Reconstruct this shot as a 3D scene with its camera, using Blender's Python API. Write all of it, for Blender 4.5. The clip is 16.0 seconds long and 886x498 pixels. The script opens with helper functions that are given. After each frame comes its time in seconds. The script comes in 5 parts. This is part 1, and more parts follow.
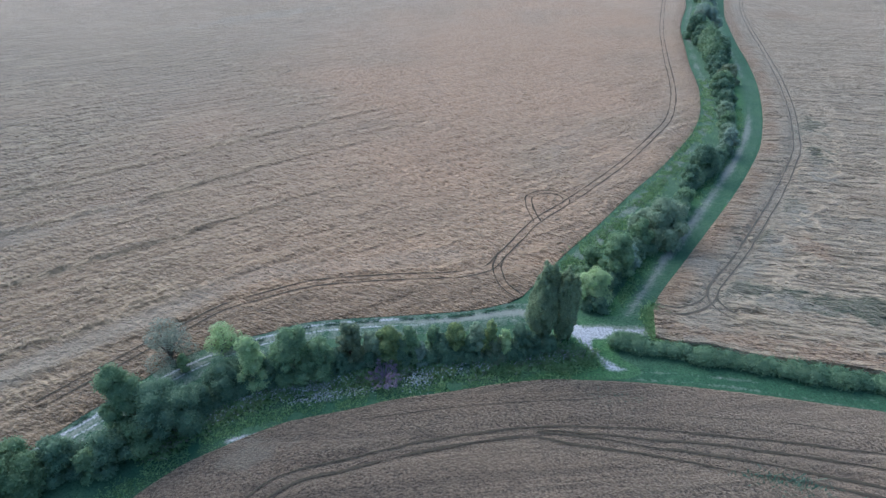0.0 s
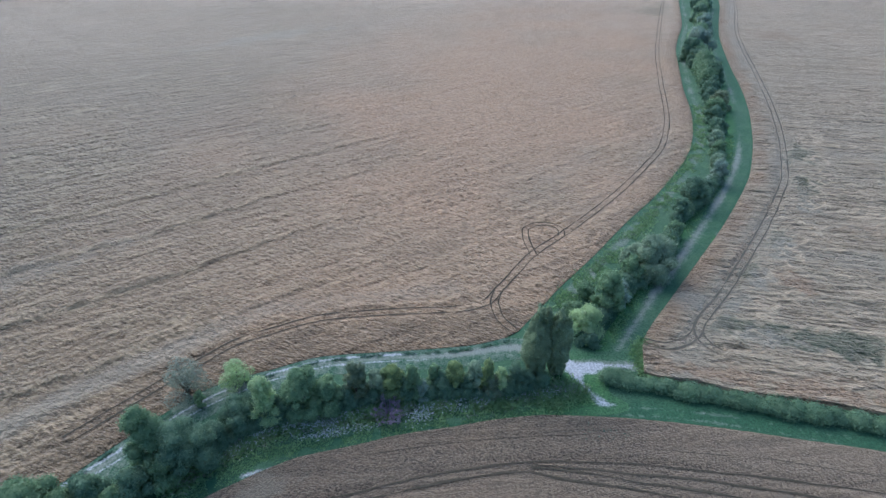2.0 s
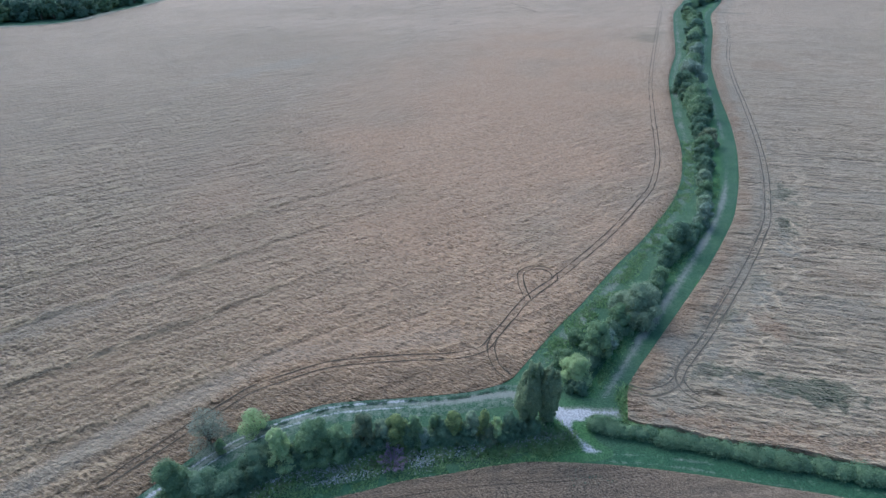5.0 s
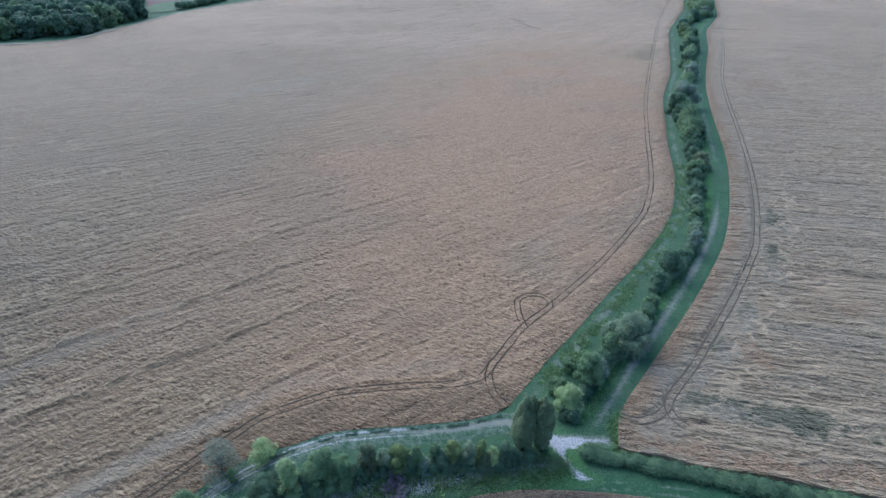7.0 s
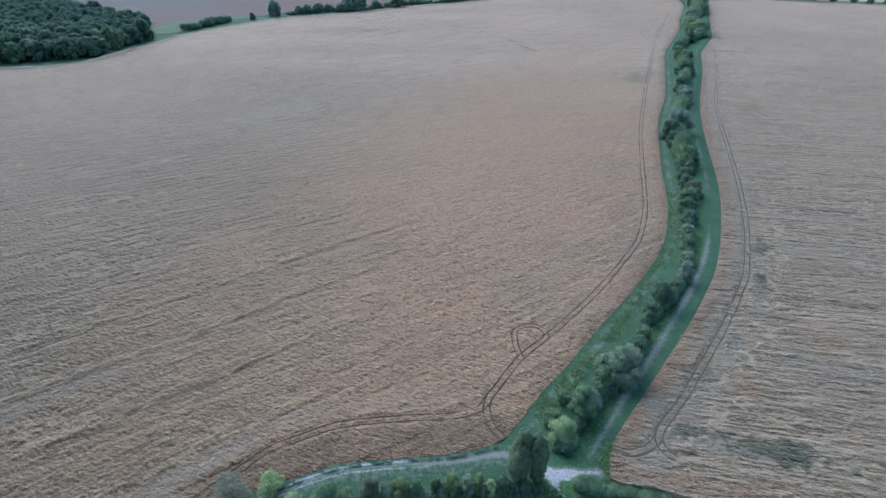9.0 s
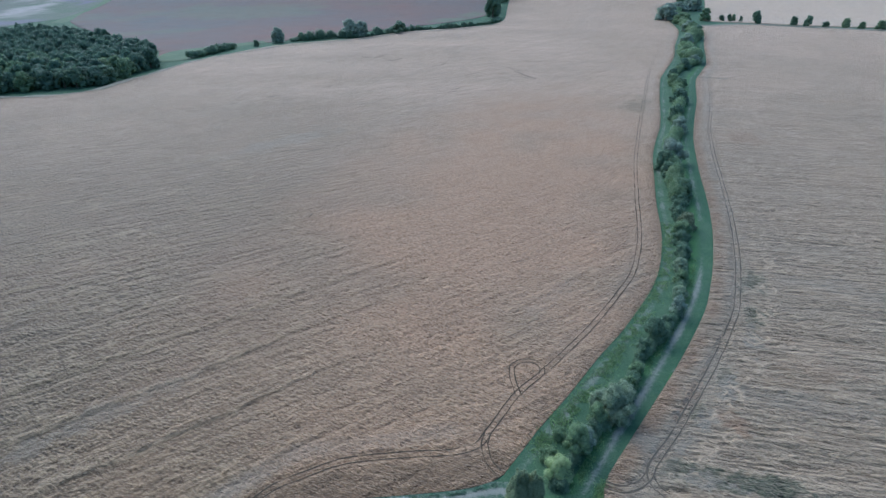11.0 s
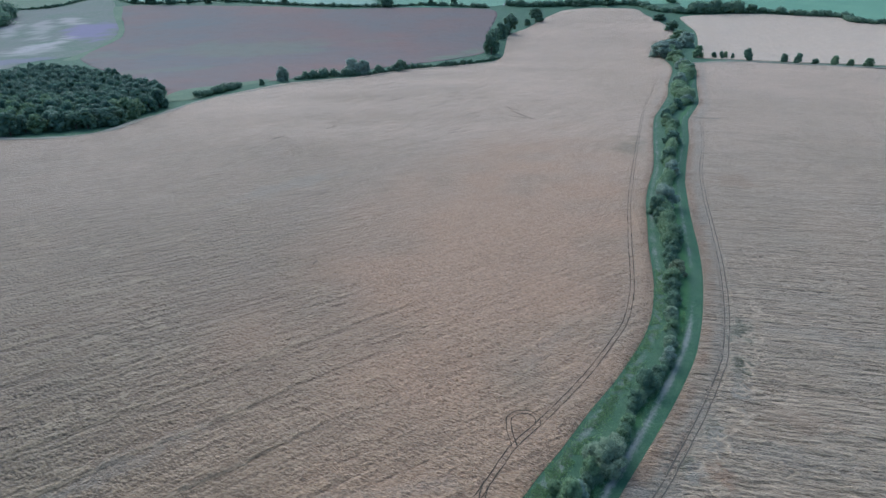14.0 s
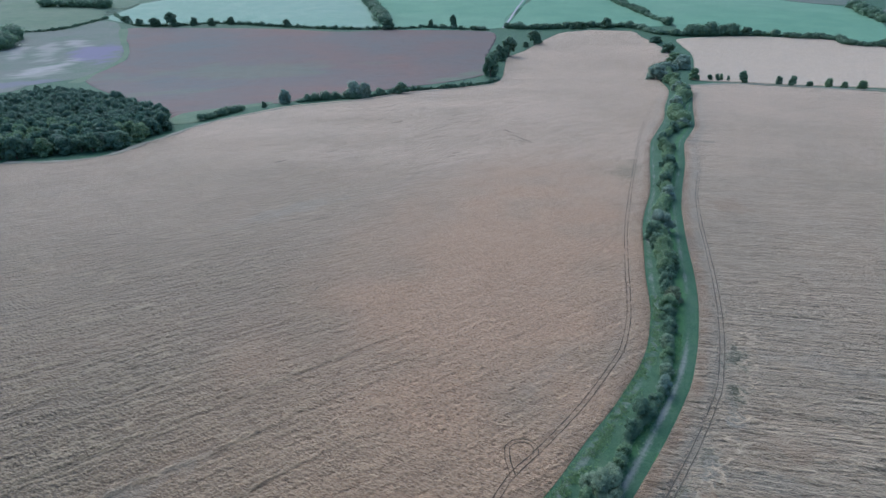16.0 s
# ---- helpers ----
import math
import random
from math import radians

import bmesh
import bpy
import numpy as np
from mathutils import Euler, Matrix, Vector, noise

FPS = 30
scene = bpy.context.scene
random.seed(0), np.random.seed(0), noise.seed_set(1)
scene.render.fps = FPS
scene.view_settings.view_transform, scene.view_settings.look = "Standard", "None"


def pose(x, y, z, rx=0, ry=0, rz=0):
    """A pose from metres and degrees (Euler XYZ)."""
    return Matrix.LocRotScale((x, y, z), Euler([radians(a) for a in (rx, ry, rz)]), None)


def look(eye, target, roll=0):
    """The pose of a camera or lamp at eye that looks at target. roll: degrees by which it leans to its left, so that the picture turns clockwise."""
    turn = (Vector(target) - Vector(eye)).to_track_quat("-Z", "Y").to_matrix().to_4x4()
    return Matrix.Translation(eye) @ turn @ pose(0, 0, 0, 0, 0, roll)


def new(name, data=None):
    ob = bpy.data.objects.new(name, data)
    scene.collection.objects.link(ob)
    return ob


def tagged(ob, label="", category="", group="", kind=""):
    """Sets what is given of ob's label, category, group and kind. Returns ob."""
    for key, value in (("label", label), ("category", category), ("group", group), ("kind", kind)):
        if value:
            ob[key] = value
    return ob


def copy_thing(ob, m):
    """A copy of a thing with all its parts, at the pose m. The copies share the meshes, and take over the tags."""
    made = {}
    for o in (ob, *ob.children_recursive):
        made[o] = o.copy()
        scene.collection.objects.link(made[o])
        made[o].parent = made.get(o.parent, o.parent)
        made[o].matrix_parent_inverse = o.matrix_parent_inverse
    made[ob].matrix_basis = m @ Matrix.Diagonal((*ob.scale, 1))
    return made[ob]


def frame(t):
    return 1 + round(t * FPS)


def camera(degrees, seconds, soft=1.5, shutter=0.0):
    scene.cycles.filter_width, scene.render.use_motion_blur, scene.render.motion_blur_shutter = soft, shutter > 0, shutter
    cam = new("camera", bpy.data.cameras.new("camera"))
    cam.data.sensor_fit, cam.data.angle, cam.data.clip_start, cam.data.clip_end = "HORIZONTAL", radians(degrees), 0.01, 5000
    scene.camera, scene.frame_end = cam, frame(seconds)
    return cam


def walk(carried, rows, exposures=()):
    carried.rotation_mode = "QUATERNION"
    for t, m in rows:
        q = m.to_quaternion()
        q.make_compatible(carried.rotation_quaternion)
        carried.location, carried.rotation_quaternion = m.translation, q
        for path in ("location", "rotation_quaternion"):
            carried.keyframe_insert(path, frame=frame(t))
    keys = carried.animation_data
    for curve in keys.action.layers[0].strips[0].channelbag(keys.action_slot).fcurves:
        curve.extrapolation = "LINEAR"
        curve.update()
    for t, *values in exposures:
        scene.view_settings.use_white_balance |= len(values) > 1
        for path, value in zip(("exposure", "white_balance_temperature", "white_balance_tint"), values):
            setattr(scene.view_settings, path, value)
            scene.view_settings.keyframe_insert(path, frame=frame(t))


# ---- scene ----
cam = camera(78.9, 16.0)
METRES, EYE, TILT, LEAN, TURN = 64.0, 59.5, -33.6, 0.0, 0.0
ROWS = [
    (0.0, 0.0, 0.0, 0.0, 0.0, 0.0, -0.0),
    (0.5, 0.0007, -0.0212, 0.0232, 0.02, 0.14, 0.0),
    (1.0, 0.001, -0.042, 0.0459, 0.04, 0.3, 0.01),
    (1.5, 0.0016, -0.0638, 0.0693, 0.07, 0.44, 0.01),
    (2.0, 0.0019, -0.0851, 0.092, 0.09, 0.6, 0.03),
    (2.5, 0.0023, -0.1068, 0.1151, 0.11, 0.75, 0.04),
    (3.0, 0.0033, -0.1286, 0.1379, 0.14, 0.89, 0.04),
    (3.5, 0.0038, -0.1505, 0.1608, 0.16, 1.05, 0.04),
    (4.0, 0.0043, -0.1727, 0.1837, 0.17, 1.2, 0.06),
    (6.5, 0.0071, -0.2853, 0.2983, 0.21, 1.95, 0.13),
    (7.0, 0.0073, -0.3083, 0.3207, 0.2, 2.11, 0.14),
    (7.5, 0.0081, -0.3318, 0.3434, 0.21, 2.27, 0.15),
    (8.0, 0.0089, -0.3551, 0.3659, 0.22, 2.56, 0.17),
    (8.5, 0.0102, -0.3789, 0.3877, 0.24, 2.94, 0.19),
    (9.0, 0.0116, -0.403, 0.4098, 0.26, 3.35, 0.21),
    (11.5, 0.0183, -0.5263, 0.518, 0.34, 5.68, 0.32),
    (12.0, 0.0196, -0.551, 0.5393, 0.35, 6.16, 0.33),
    (12.5, 0.0205, -0.5762, 0.5603, 0.36, 6.62, 0.36),
    (13.0, 0.0215, -0.6015, 0.5812, 0.37, 7.08, 0.37),
    (13.5, 0.0226, -0.6268, 0.6016, 0.38, 7.55, 0.4),
    (14.0, 0.024, -0.6527, 0.6224, 0.4, 8.01, 0.41),
    (14.5, 0.0256, -0.6787, 0.6428, 0.41, 8.47, 0.44),
    (15.0, 0.027, -0.7025, 0.6608, 0.42, 8.96, 0.45),
    (15.5, 0.0277, -0.7192, 0.6729, 0.4, 9.41, 0.43),
    (16.0, 0.0282, -0.7301, 0.68, 0.41, 9.84, 0.42),
]
walk(cam, [(t, pose(0, 0, EYE, TILT, LEAN, TURN) @ pose(METRES * x, METRES * y, METRES * z, 90 + pitch, roll, yaw)) for t, x, y, z, yaw, pitch, roll in ROWS],
     exposures=[(0.0, 0.70, 5120, 5), (6.5, 0.56, 5020, 5), (13.0, 0.46, 5070, 5), (16.0, 0.44, 5120, 6)])

# ---- world and sun: a dull evening, sun low behind thin cloud ----
SUN_EL, SUN_AZ = 46.0, 326.0          # degrees; azimuth clockwise from +y
world = bpy.data.worlds.new("evening_sky")
scene.world = world
world.use_nodes = True
wn = world.node_tree
sky = wn.nodes.new("ShaderNodeTexSky")
sky.sky_type = "NISHITA"
sky.sun_disc = False
sky.sun_elevation, sky.sun_rotation = radians(SUN_EL), radians(SUN_AZ)
sky.dust_density, sky.air_density = 3.0, 1.0
background = wn.nodes["Background"]
background.inputs["Strength"].default_value = 0.15
wn.links.new(sky.outputs[0], background.inputs[0])
sun = new("sun", bpy.data.lights.new("sun", "SUN"))
sun.data.energy, sun.data.angle, sun.data.color = 0.95, radians(60), (1.0, 0.90, 0.80)
a, e = radians(SUN_AZ), radians(SUN_EL)
sun.matrix_world = look((0, 0, 0), (-math.sin(a) * math.cos(e), -math.cos(a) * math.cos(e), -math.sin(e)))


# ---- materials ----
class Graph:
    """A short way of writing node materials."""

    def __init__(self, name, rough=0.85, spec=0.25):
        self.mat = bpy.data.materials.new(name)
        self.mat.use_nodes = True
        self.n, self.l = self.mat.node_tree.nodes, self.mat.node_tree.links
        self.bsdf = self.n["Principled BSDF"]
        self.bsdf.inputs["Roughness"].default_value = rough
        self.bsdf.inputs["Specular IOR Level"].default_value = spec
        self.place = self.n.new("ShaderNodeTexCoord").outputs["Object"]

    def put(self, value, socket):
        if isinstance(value, bpy.types.NodeSocket):
            self.l.new(value, socket)
        elif isinstance(value, tuple) and len(value) == 3 and socket.type == "RGBA":
            socket.default_value = (*value, 1)
        else:
            socket.default_value = value

    def turned(self, degrees, sx, sy, sz=1.0, north=0.0):
        m = self.n.new("ShaderNodeMapping")
        m.vector_type = "TEXTURE"
        self.l.new(self.place, m.inputs[0])
        m.inputs["Location"].default_value = (0, -north, 0)
        m.inputs["Rotation"].default_value = (0, 0, radians(degrees))
        m.inputs["Scale"].default_value = (sx, sy, sz)
        return m.outputs[0]

    def noise(self, size, detail=3.0, rough=0.55, at=None, warp=0.0):
        t = self.n.new("ShaderNodeTexNoise")
        self.l.new(at or self.place, t.inputs["Vector"])
        t.inputs["Scale"].default_value = 1.0 / size
        t.inputs["Detail"].default_value, t.inputs["Roughness"].default_value, t.inputs["Distortion"].default_value = detail, rough, warp
        return t.outputs["Fac"]

    def ramp(self, value, *stops):
        r = self.n.new("ShaderNodeValToRGB")
        self.put(value, r.inputs[0])
        while len(r.color_ramp.elements) < len(stops):
            r.color_ramp.elements.new(0.5)
        for el, (at, c) in zip(r.color_ramp.elements, stops):
            el.position, el.color = at, (*(c if isinstance(c, tuple) else (c, c, c)), 1)
        return r.outputs[0]

    def mix(self, fac, one, two, how="MIX"):
        m = self.n.new("ShaderNodeMix")
        m.data_type, m.blend_type = "RGBA", how
        self.put(fac, m.inputs[0]), self.put(one, m.inputs[6]), self.put(two, m.inputs[7])
        return m.outputs[2]

    def sum(self, one, two, how="ADD"):
        m = self.n.new("ShaderNodeMath")
        m.operation = how
        self.put(one, m.inputs[0]), self.put(two, m.inputs[1])
        return m.outputs[0]

    def attribute(self, name):
        t = self.n.new("ShaderNodeAttribute")
        t.attribute_name = name
        return t.outputs["Fac"]

    def done(self, colour, bump=None, strength=0.5, depth=0.1):
        self.put(colour, self.bsdf.inputs["Base Color"])
        if bump is not None:
            b = self.n.new("ShaderNodeBump")
            b.inputs["Strength"].default_value, b.inputs["Distance"].default_value = strength, depth
            self.l.new(bump, b.inputs["Height"]), self.l.new(b.outputs[0], self.bsdf.inputs["Normal"])
        return self.mat


def wheat(name, angle, pale, warm, dark, comb=8.0, size=0.6, stretch=2.2, long=8.0, ridge=0.5, swath=0.0, contrast=1.0, crest=0.3, swirl=1.1, ears=None, tufts=1.0, seam=0.3):
    """Ripe wheat: hummocks of leaning ears combed one way, longer ridges along the rows, swaths that differ, weedy, bare and ruddy patches."""
    g = Graph(name, 0.7, 0.2)
    g.bsdf.inputs["Sheen Weight"].default_value, g.bsdf.inputs["Sheen Roughness"].default_value = 0.4, 0.4
    g.bsdf.inputs["Sheen Tint"].default_value = (1.0, 0.80, 0.58, 1)
    tuft = g.noise(size, 2, 0.5, g.turned(comb, stretch, 1.0), swirl)
    small = g.noise(size * 0.36, 3, 0.65, g.turned(comb + 12, 1.9, 1.0), 0.5)
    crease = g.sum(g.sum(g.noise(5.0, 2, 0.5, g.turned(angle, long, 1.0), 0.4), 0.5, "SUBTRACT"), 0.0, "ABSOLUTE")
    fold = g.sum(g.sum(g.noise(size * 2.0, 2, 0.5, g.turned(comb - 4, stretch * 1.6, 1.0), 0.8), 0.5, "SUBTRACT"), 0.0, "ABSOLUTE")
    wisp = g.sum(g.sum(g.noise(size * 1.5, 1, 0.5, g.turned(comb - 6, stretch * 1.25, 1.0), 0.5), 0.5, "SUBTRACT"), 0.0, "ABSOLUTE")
    ridges = g.noise(2.6, 3, 0.55, g.turned(angle, long, 1.0), 0.3)
    broad = g.noise(38.0, 4, 0.6, g.turned(angle, 2.5, 1.0))
    smooth = g.ramp(g.noise(14.0, 3, 0.5, g.turned(angle, 3.0, 1.0)), (0.46, 0.0), (0.62, 1.0))
    base = g.mix(g.ramp(broad, (0.40, 0.0), (0.58, 1.0)), warm, pale)
    if swath:
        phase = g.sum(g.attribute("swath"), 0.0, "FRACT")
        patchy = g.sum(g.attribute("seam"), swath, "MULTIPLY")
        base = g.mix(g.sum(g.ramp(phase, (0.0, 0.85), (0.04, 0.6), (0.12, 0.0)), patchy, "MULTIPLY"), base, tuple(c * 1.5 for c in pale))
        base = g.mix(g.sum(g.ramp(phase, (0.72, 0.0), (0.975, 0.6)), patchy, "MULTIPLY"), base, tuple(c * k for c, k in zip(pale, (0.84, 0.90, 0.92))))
        smooth = g.sum(smooth, g.sum(g.ramp(phase, (0.0, 0.0), (0.6, 0.1), (0.97, 0.8)), patchy, "MULTIPLY"), "MAXIMUM")
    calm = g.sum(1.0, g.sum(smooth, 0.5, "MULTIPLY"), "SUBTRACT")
    # hollows between tufts and ridges darkened in colour, standing in for shade
    gap_shade = g.sum(g.ramp(tuft, (0.38, 1.0), (0.50, 0.0)), g.sum(calm, contrast, "MULTIPLY"), "MULTIPLY")
    base = g.mix(gap_shade, base, dark)
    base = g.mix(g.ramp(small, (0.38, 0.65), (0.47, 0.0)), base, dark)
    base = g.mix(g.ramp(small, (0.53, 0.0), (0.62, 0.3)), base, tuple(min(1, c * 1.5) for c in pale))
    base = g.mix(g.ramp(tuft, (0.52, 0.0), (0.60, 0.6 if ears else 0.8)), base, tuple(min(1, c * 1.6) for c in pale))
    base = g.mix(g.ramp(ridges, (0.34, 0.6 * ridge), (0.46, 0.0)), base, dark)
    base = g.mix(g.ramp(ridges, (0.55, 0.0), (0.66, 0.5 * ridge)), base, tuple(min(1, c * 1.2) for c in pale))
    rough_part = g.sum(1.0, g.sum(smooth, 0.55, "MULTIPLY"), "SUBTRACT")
    # dark rings paint the shade beside each pale fold and wisp
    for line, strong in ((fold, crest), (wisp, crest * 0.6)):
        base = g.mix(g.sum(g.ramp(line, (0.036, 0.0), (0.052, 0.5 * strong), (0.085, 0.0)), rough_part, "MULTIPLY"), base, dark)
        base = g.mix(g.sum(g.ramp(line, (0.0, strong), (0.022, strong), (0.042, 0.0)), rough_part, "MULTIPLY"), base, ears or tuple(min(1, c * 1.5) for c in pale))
    if swath:
        flat = tuple(c * k for c, k in zip(pale, (0.60, 0.54, 0.47)))
        base = g.mix(g.sum(g.attribute("lodged"), 0.75, "MULTIPLY"), base, g.mix(g.ramp(tuft, (0.40, 0.0), (0.60, 1.0)), tuple(c * 0.45 for c in flat), tuple(c * 1.55 for c in flat)))
        # swath steps: pale ear fringe, and the shade at their foot painted dark
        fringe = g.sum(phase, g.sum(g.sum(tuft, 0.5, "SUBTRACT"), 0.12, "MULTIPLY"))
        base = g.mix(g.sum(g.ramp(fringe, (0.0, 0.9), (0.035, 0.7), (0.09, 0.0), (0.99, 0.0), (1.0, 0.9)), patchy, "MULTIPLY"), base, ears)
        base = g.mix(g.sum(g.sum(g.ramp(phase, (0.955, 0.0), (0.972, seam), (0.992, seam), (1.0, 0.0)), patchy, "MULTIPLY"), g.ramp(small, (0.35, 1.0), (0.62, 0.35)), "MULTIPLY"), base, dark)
    # paler with distance: brightening of a grazing, hazy view put into the colour
    base = g.mix(g.sum(g.attribute("far_light"), 0.85, "MULTIPLY"), base, g.mix(g.ramp(g.sum(g.sum(small, tuft), 0.5, "MULTIPLY"), (0.42, 0.0), (0.58, 1.0)), (0.520, 0.366, 0.245), (0.750, 0.556, 0.388)))
    if ears:                                                # pale ears, dark stalks: light painted on crests, shade on their steep south sides
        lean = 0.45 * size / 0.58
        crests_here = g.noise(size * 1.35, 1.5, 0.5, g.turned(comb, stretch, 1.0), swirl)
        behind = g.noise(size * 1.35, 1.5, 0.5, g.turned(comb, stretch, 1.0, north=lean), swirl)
        steep = g.sum(g.sum(behind, crests_here, "SUBTRACT"), g.sum(g.attribute("stalk_shade"), 0.05, "MULTIPLY"))
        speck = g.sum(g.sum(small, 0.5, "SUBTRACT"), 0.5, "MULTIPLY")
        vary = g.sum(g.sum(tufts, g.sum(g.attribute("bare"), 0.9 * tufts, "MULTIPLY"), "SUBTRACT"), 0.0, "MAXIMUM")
        vary = g.sum(vary, g.sum(g.ramp(g.noise(9.0, 2, 0.5, g.turned(angle, 2.0, 1.0)), (0.36, 0.45), (0.60, 1.0)), g.sum(calm, g.sum(1.0, g.sum(g.attribute("far_light"), 0.35, "MULTIPLY"), "SUBTRACT"), "MULTIPLY"), "MULTIPLY"), "MULTIPLY")
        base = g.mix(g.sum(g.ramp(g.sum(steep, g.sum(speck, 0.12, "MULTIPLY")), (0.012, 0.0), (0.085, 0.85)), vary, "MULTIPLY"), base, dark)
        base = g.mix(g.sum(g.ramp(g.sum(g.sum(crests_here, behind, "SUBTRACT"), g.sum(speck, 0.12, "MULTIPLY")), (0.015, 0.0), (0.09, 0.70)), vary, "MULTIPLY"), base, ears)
        # crest tops paled and hollows darkened in the colour, as light and shade
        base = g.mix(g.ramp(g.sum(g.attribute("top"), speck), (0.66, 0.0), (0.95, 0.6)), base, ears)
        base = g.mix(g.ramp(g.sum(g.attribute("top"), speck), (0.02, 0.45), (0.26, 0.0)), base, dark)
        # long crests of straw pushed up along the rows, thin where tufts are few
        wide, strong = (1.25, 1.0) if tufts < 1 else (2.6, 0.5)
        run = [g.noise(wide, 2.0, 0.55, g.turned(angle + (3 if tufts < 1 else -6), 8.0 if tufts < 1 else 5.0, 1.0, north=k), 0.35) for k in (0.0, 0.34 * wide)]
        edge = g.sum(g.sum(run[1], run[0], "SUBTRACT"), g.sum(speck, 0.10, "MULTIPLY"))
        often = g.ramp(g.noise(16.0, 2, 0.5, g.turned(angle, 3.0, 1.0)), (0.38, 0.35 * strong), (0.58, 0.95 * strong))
        # each long crest gets a painted shaded south side and a lit north side
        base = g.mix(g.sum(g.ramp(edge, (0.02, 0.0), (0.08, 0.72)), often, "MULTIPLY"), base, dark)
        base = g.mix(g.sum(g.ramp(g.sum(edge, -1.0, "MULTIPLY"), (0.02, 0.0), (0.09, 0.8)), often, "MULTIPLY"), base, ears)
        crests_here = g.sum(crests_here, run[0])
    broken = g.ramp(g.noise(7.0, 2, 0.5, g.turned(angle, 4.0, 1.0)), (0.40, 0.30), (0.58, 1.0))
    # dark flanks paint a crease's shade next to its thin pale crest
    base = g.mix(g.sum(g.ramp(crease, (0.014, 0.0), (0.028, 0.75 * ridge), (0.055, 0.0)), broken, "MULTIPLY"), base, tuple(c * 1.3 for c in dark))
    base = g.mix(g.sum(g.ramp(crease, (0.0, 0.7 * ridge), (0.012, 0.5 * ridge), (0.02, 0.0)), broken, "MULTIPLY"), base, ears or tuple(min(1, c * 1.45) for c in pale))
    weedy = g.attribute("weedy")
    base = g.mix(g.sum(weedy, 0.85, "MULTIPLY"), base, g.mix(g.ramp(g.noise(1.6, 4), (0.42, 0.0), (0.60, 1.0)), (0.036, 0.052, 0.027), (0.112, 0.124, 0.072)))
    base = g.mix(g.ramp(weedy, (0.04, 0.0), (0.25, 0.55), (0.6, 0.0)), base, tuple(min(1, c * 1.75) for c in pale))
    base = g.mix(g.attribute("bare"), base, g.mix(small, (0.180, 0.162, 0.110), (0.345, 0.300, 0.222)))
    base = g.mix(g.sum(g.attribute("ripe"), 0.85, "MULTIPLY"), base, g.mix(g.ramp(tuft, (0.36, 0.0), (0.56, 1.0)), (0.225, 0.133, 0.068), (0.510, 0.318, 0.176)))
    base = g.mix(g.attribute("ruddy"), base, g.mix(g.ramp(g.sum(g.sum(small, 0.7, "MULTIPLY"), g.sum(tuft, 0.3, "MULTIPLY")), (0.42, 0.0), (0.58, 1.0)), (0.110, 0.068, 0.036), (0.410, 0.275, 0.158)))
    base = g.mix(g.sum(g.attribute("standing"), 0.85, "MULTIPLY"), base, g.mix(g.ramp(g.sum(g.sum(small, 0.75, "MULTIPLY"), g.sum(tuft, 0.25, "MULTIPLY")), (0.42, 0.0), (0.60, 1.0)), (0.055, 0.036, 0.019), (0.290, 0.192, 0.104)))
    if tufts < 1:
        base = g.mix(g.ramp(g.sum(g.attribute("maze"), speck), (0.42, 0.0), (0.72, 0.85)), base, ears)
    height = g.sum(g.sum(tuft, calm, "MULTIPLY"), g.sum(g.sum(small, 0.3, "MULTIPLY"), g.sum(ridges, ridge * 1.2, "MULTIPLY")))
    if crest:
        height = g.sum(height, g.sum(g.sum(g.ramp(fold, (0.0, 1.0), (0.07, 0.0)), g.ramp(wisp, (0.0, 0.8), (0.07, 0.0))), 0.9 * crest, "MULTIPLY"))
    if ears:
        height = g.sum(height, g.sum(crests_here, 1.2, "MULTIPLY"))
    return g.done(base, height, 1.0, 0.8)


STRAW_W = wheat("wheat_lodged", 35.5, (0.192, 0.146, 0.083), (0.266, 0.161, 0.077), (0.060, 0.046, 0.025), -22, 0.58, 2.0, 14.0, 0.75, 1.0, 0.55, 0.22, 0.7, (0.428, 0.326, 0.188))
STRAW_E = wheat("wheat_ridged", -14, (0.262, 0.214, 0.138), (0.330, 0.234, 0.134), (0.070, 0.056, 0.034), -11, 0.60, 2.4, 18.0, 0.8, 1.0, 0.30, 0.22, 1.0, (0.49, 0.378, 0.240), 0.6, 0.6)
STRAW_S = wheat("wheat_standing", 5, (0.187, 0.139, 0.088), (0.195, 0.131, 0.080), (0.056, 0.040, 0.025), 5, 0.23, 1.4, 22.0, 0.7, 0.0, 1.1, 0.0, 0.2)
STRAW_FAR = wheat("wheat_far", -8, (0.335, 0.255, 0.172), (0.350, 0.255, 0.162), (0.25, 0.195, 0.13), -8, 3.0, 3.0, 8.0, 0.3, 0.0, 0.35, 0.08)


def grass(name, one, two, patch, size=3.0):
    g = Graph(name, 0.9, 0.15)
    fine = g.noise(0.35, 5, 0.65)
    base = g.mix(g.ramp(g.noise(size, 4, 0.6), (0.35, 0.0), (0.65, 1.0)), one, two)
    base = g.mix(g.ramp(g.noise(size * 9, 3), (0.45, 0.0), (0.7, 0.6)), base, patch)
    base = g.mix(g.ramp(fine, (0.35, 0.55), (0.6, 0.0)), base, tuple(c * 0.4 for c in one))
    return g.done(base, fine, 0.8, 0.15)


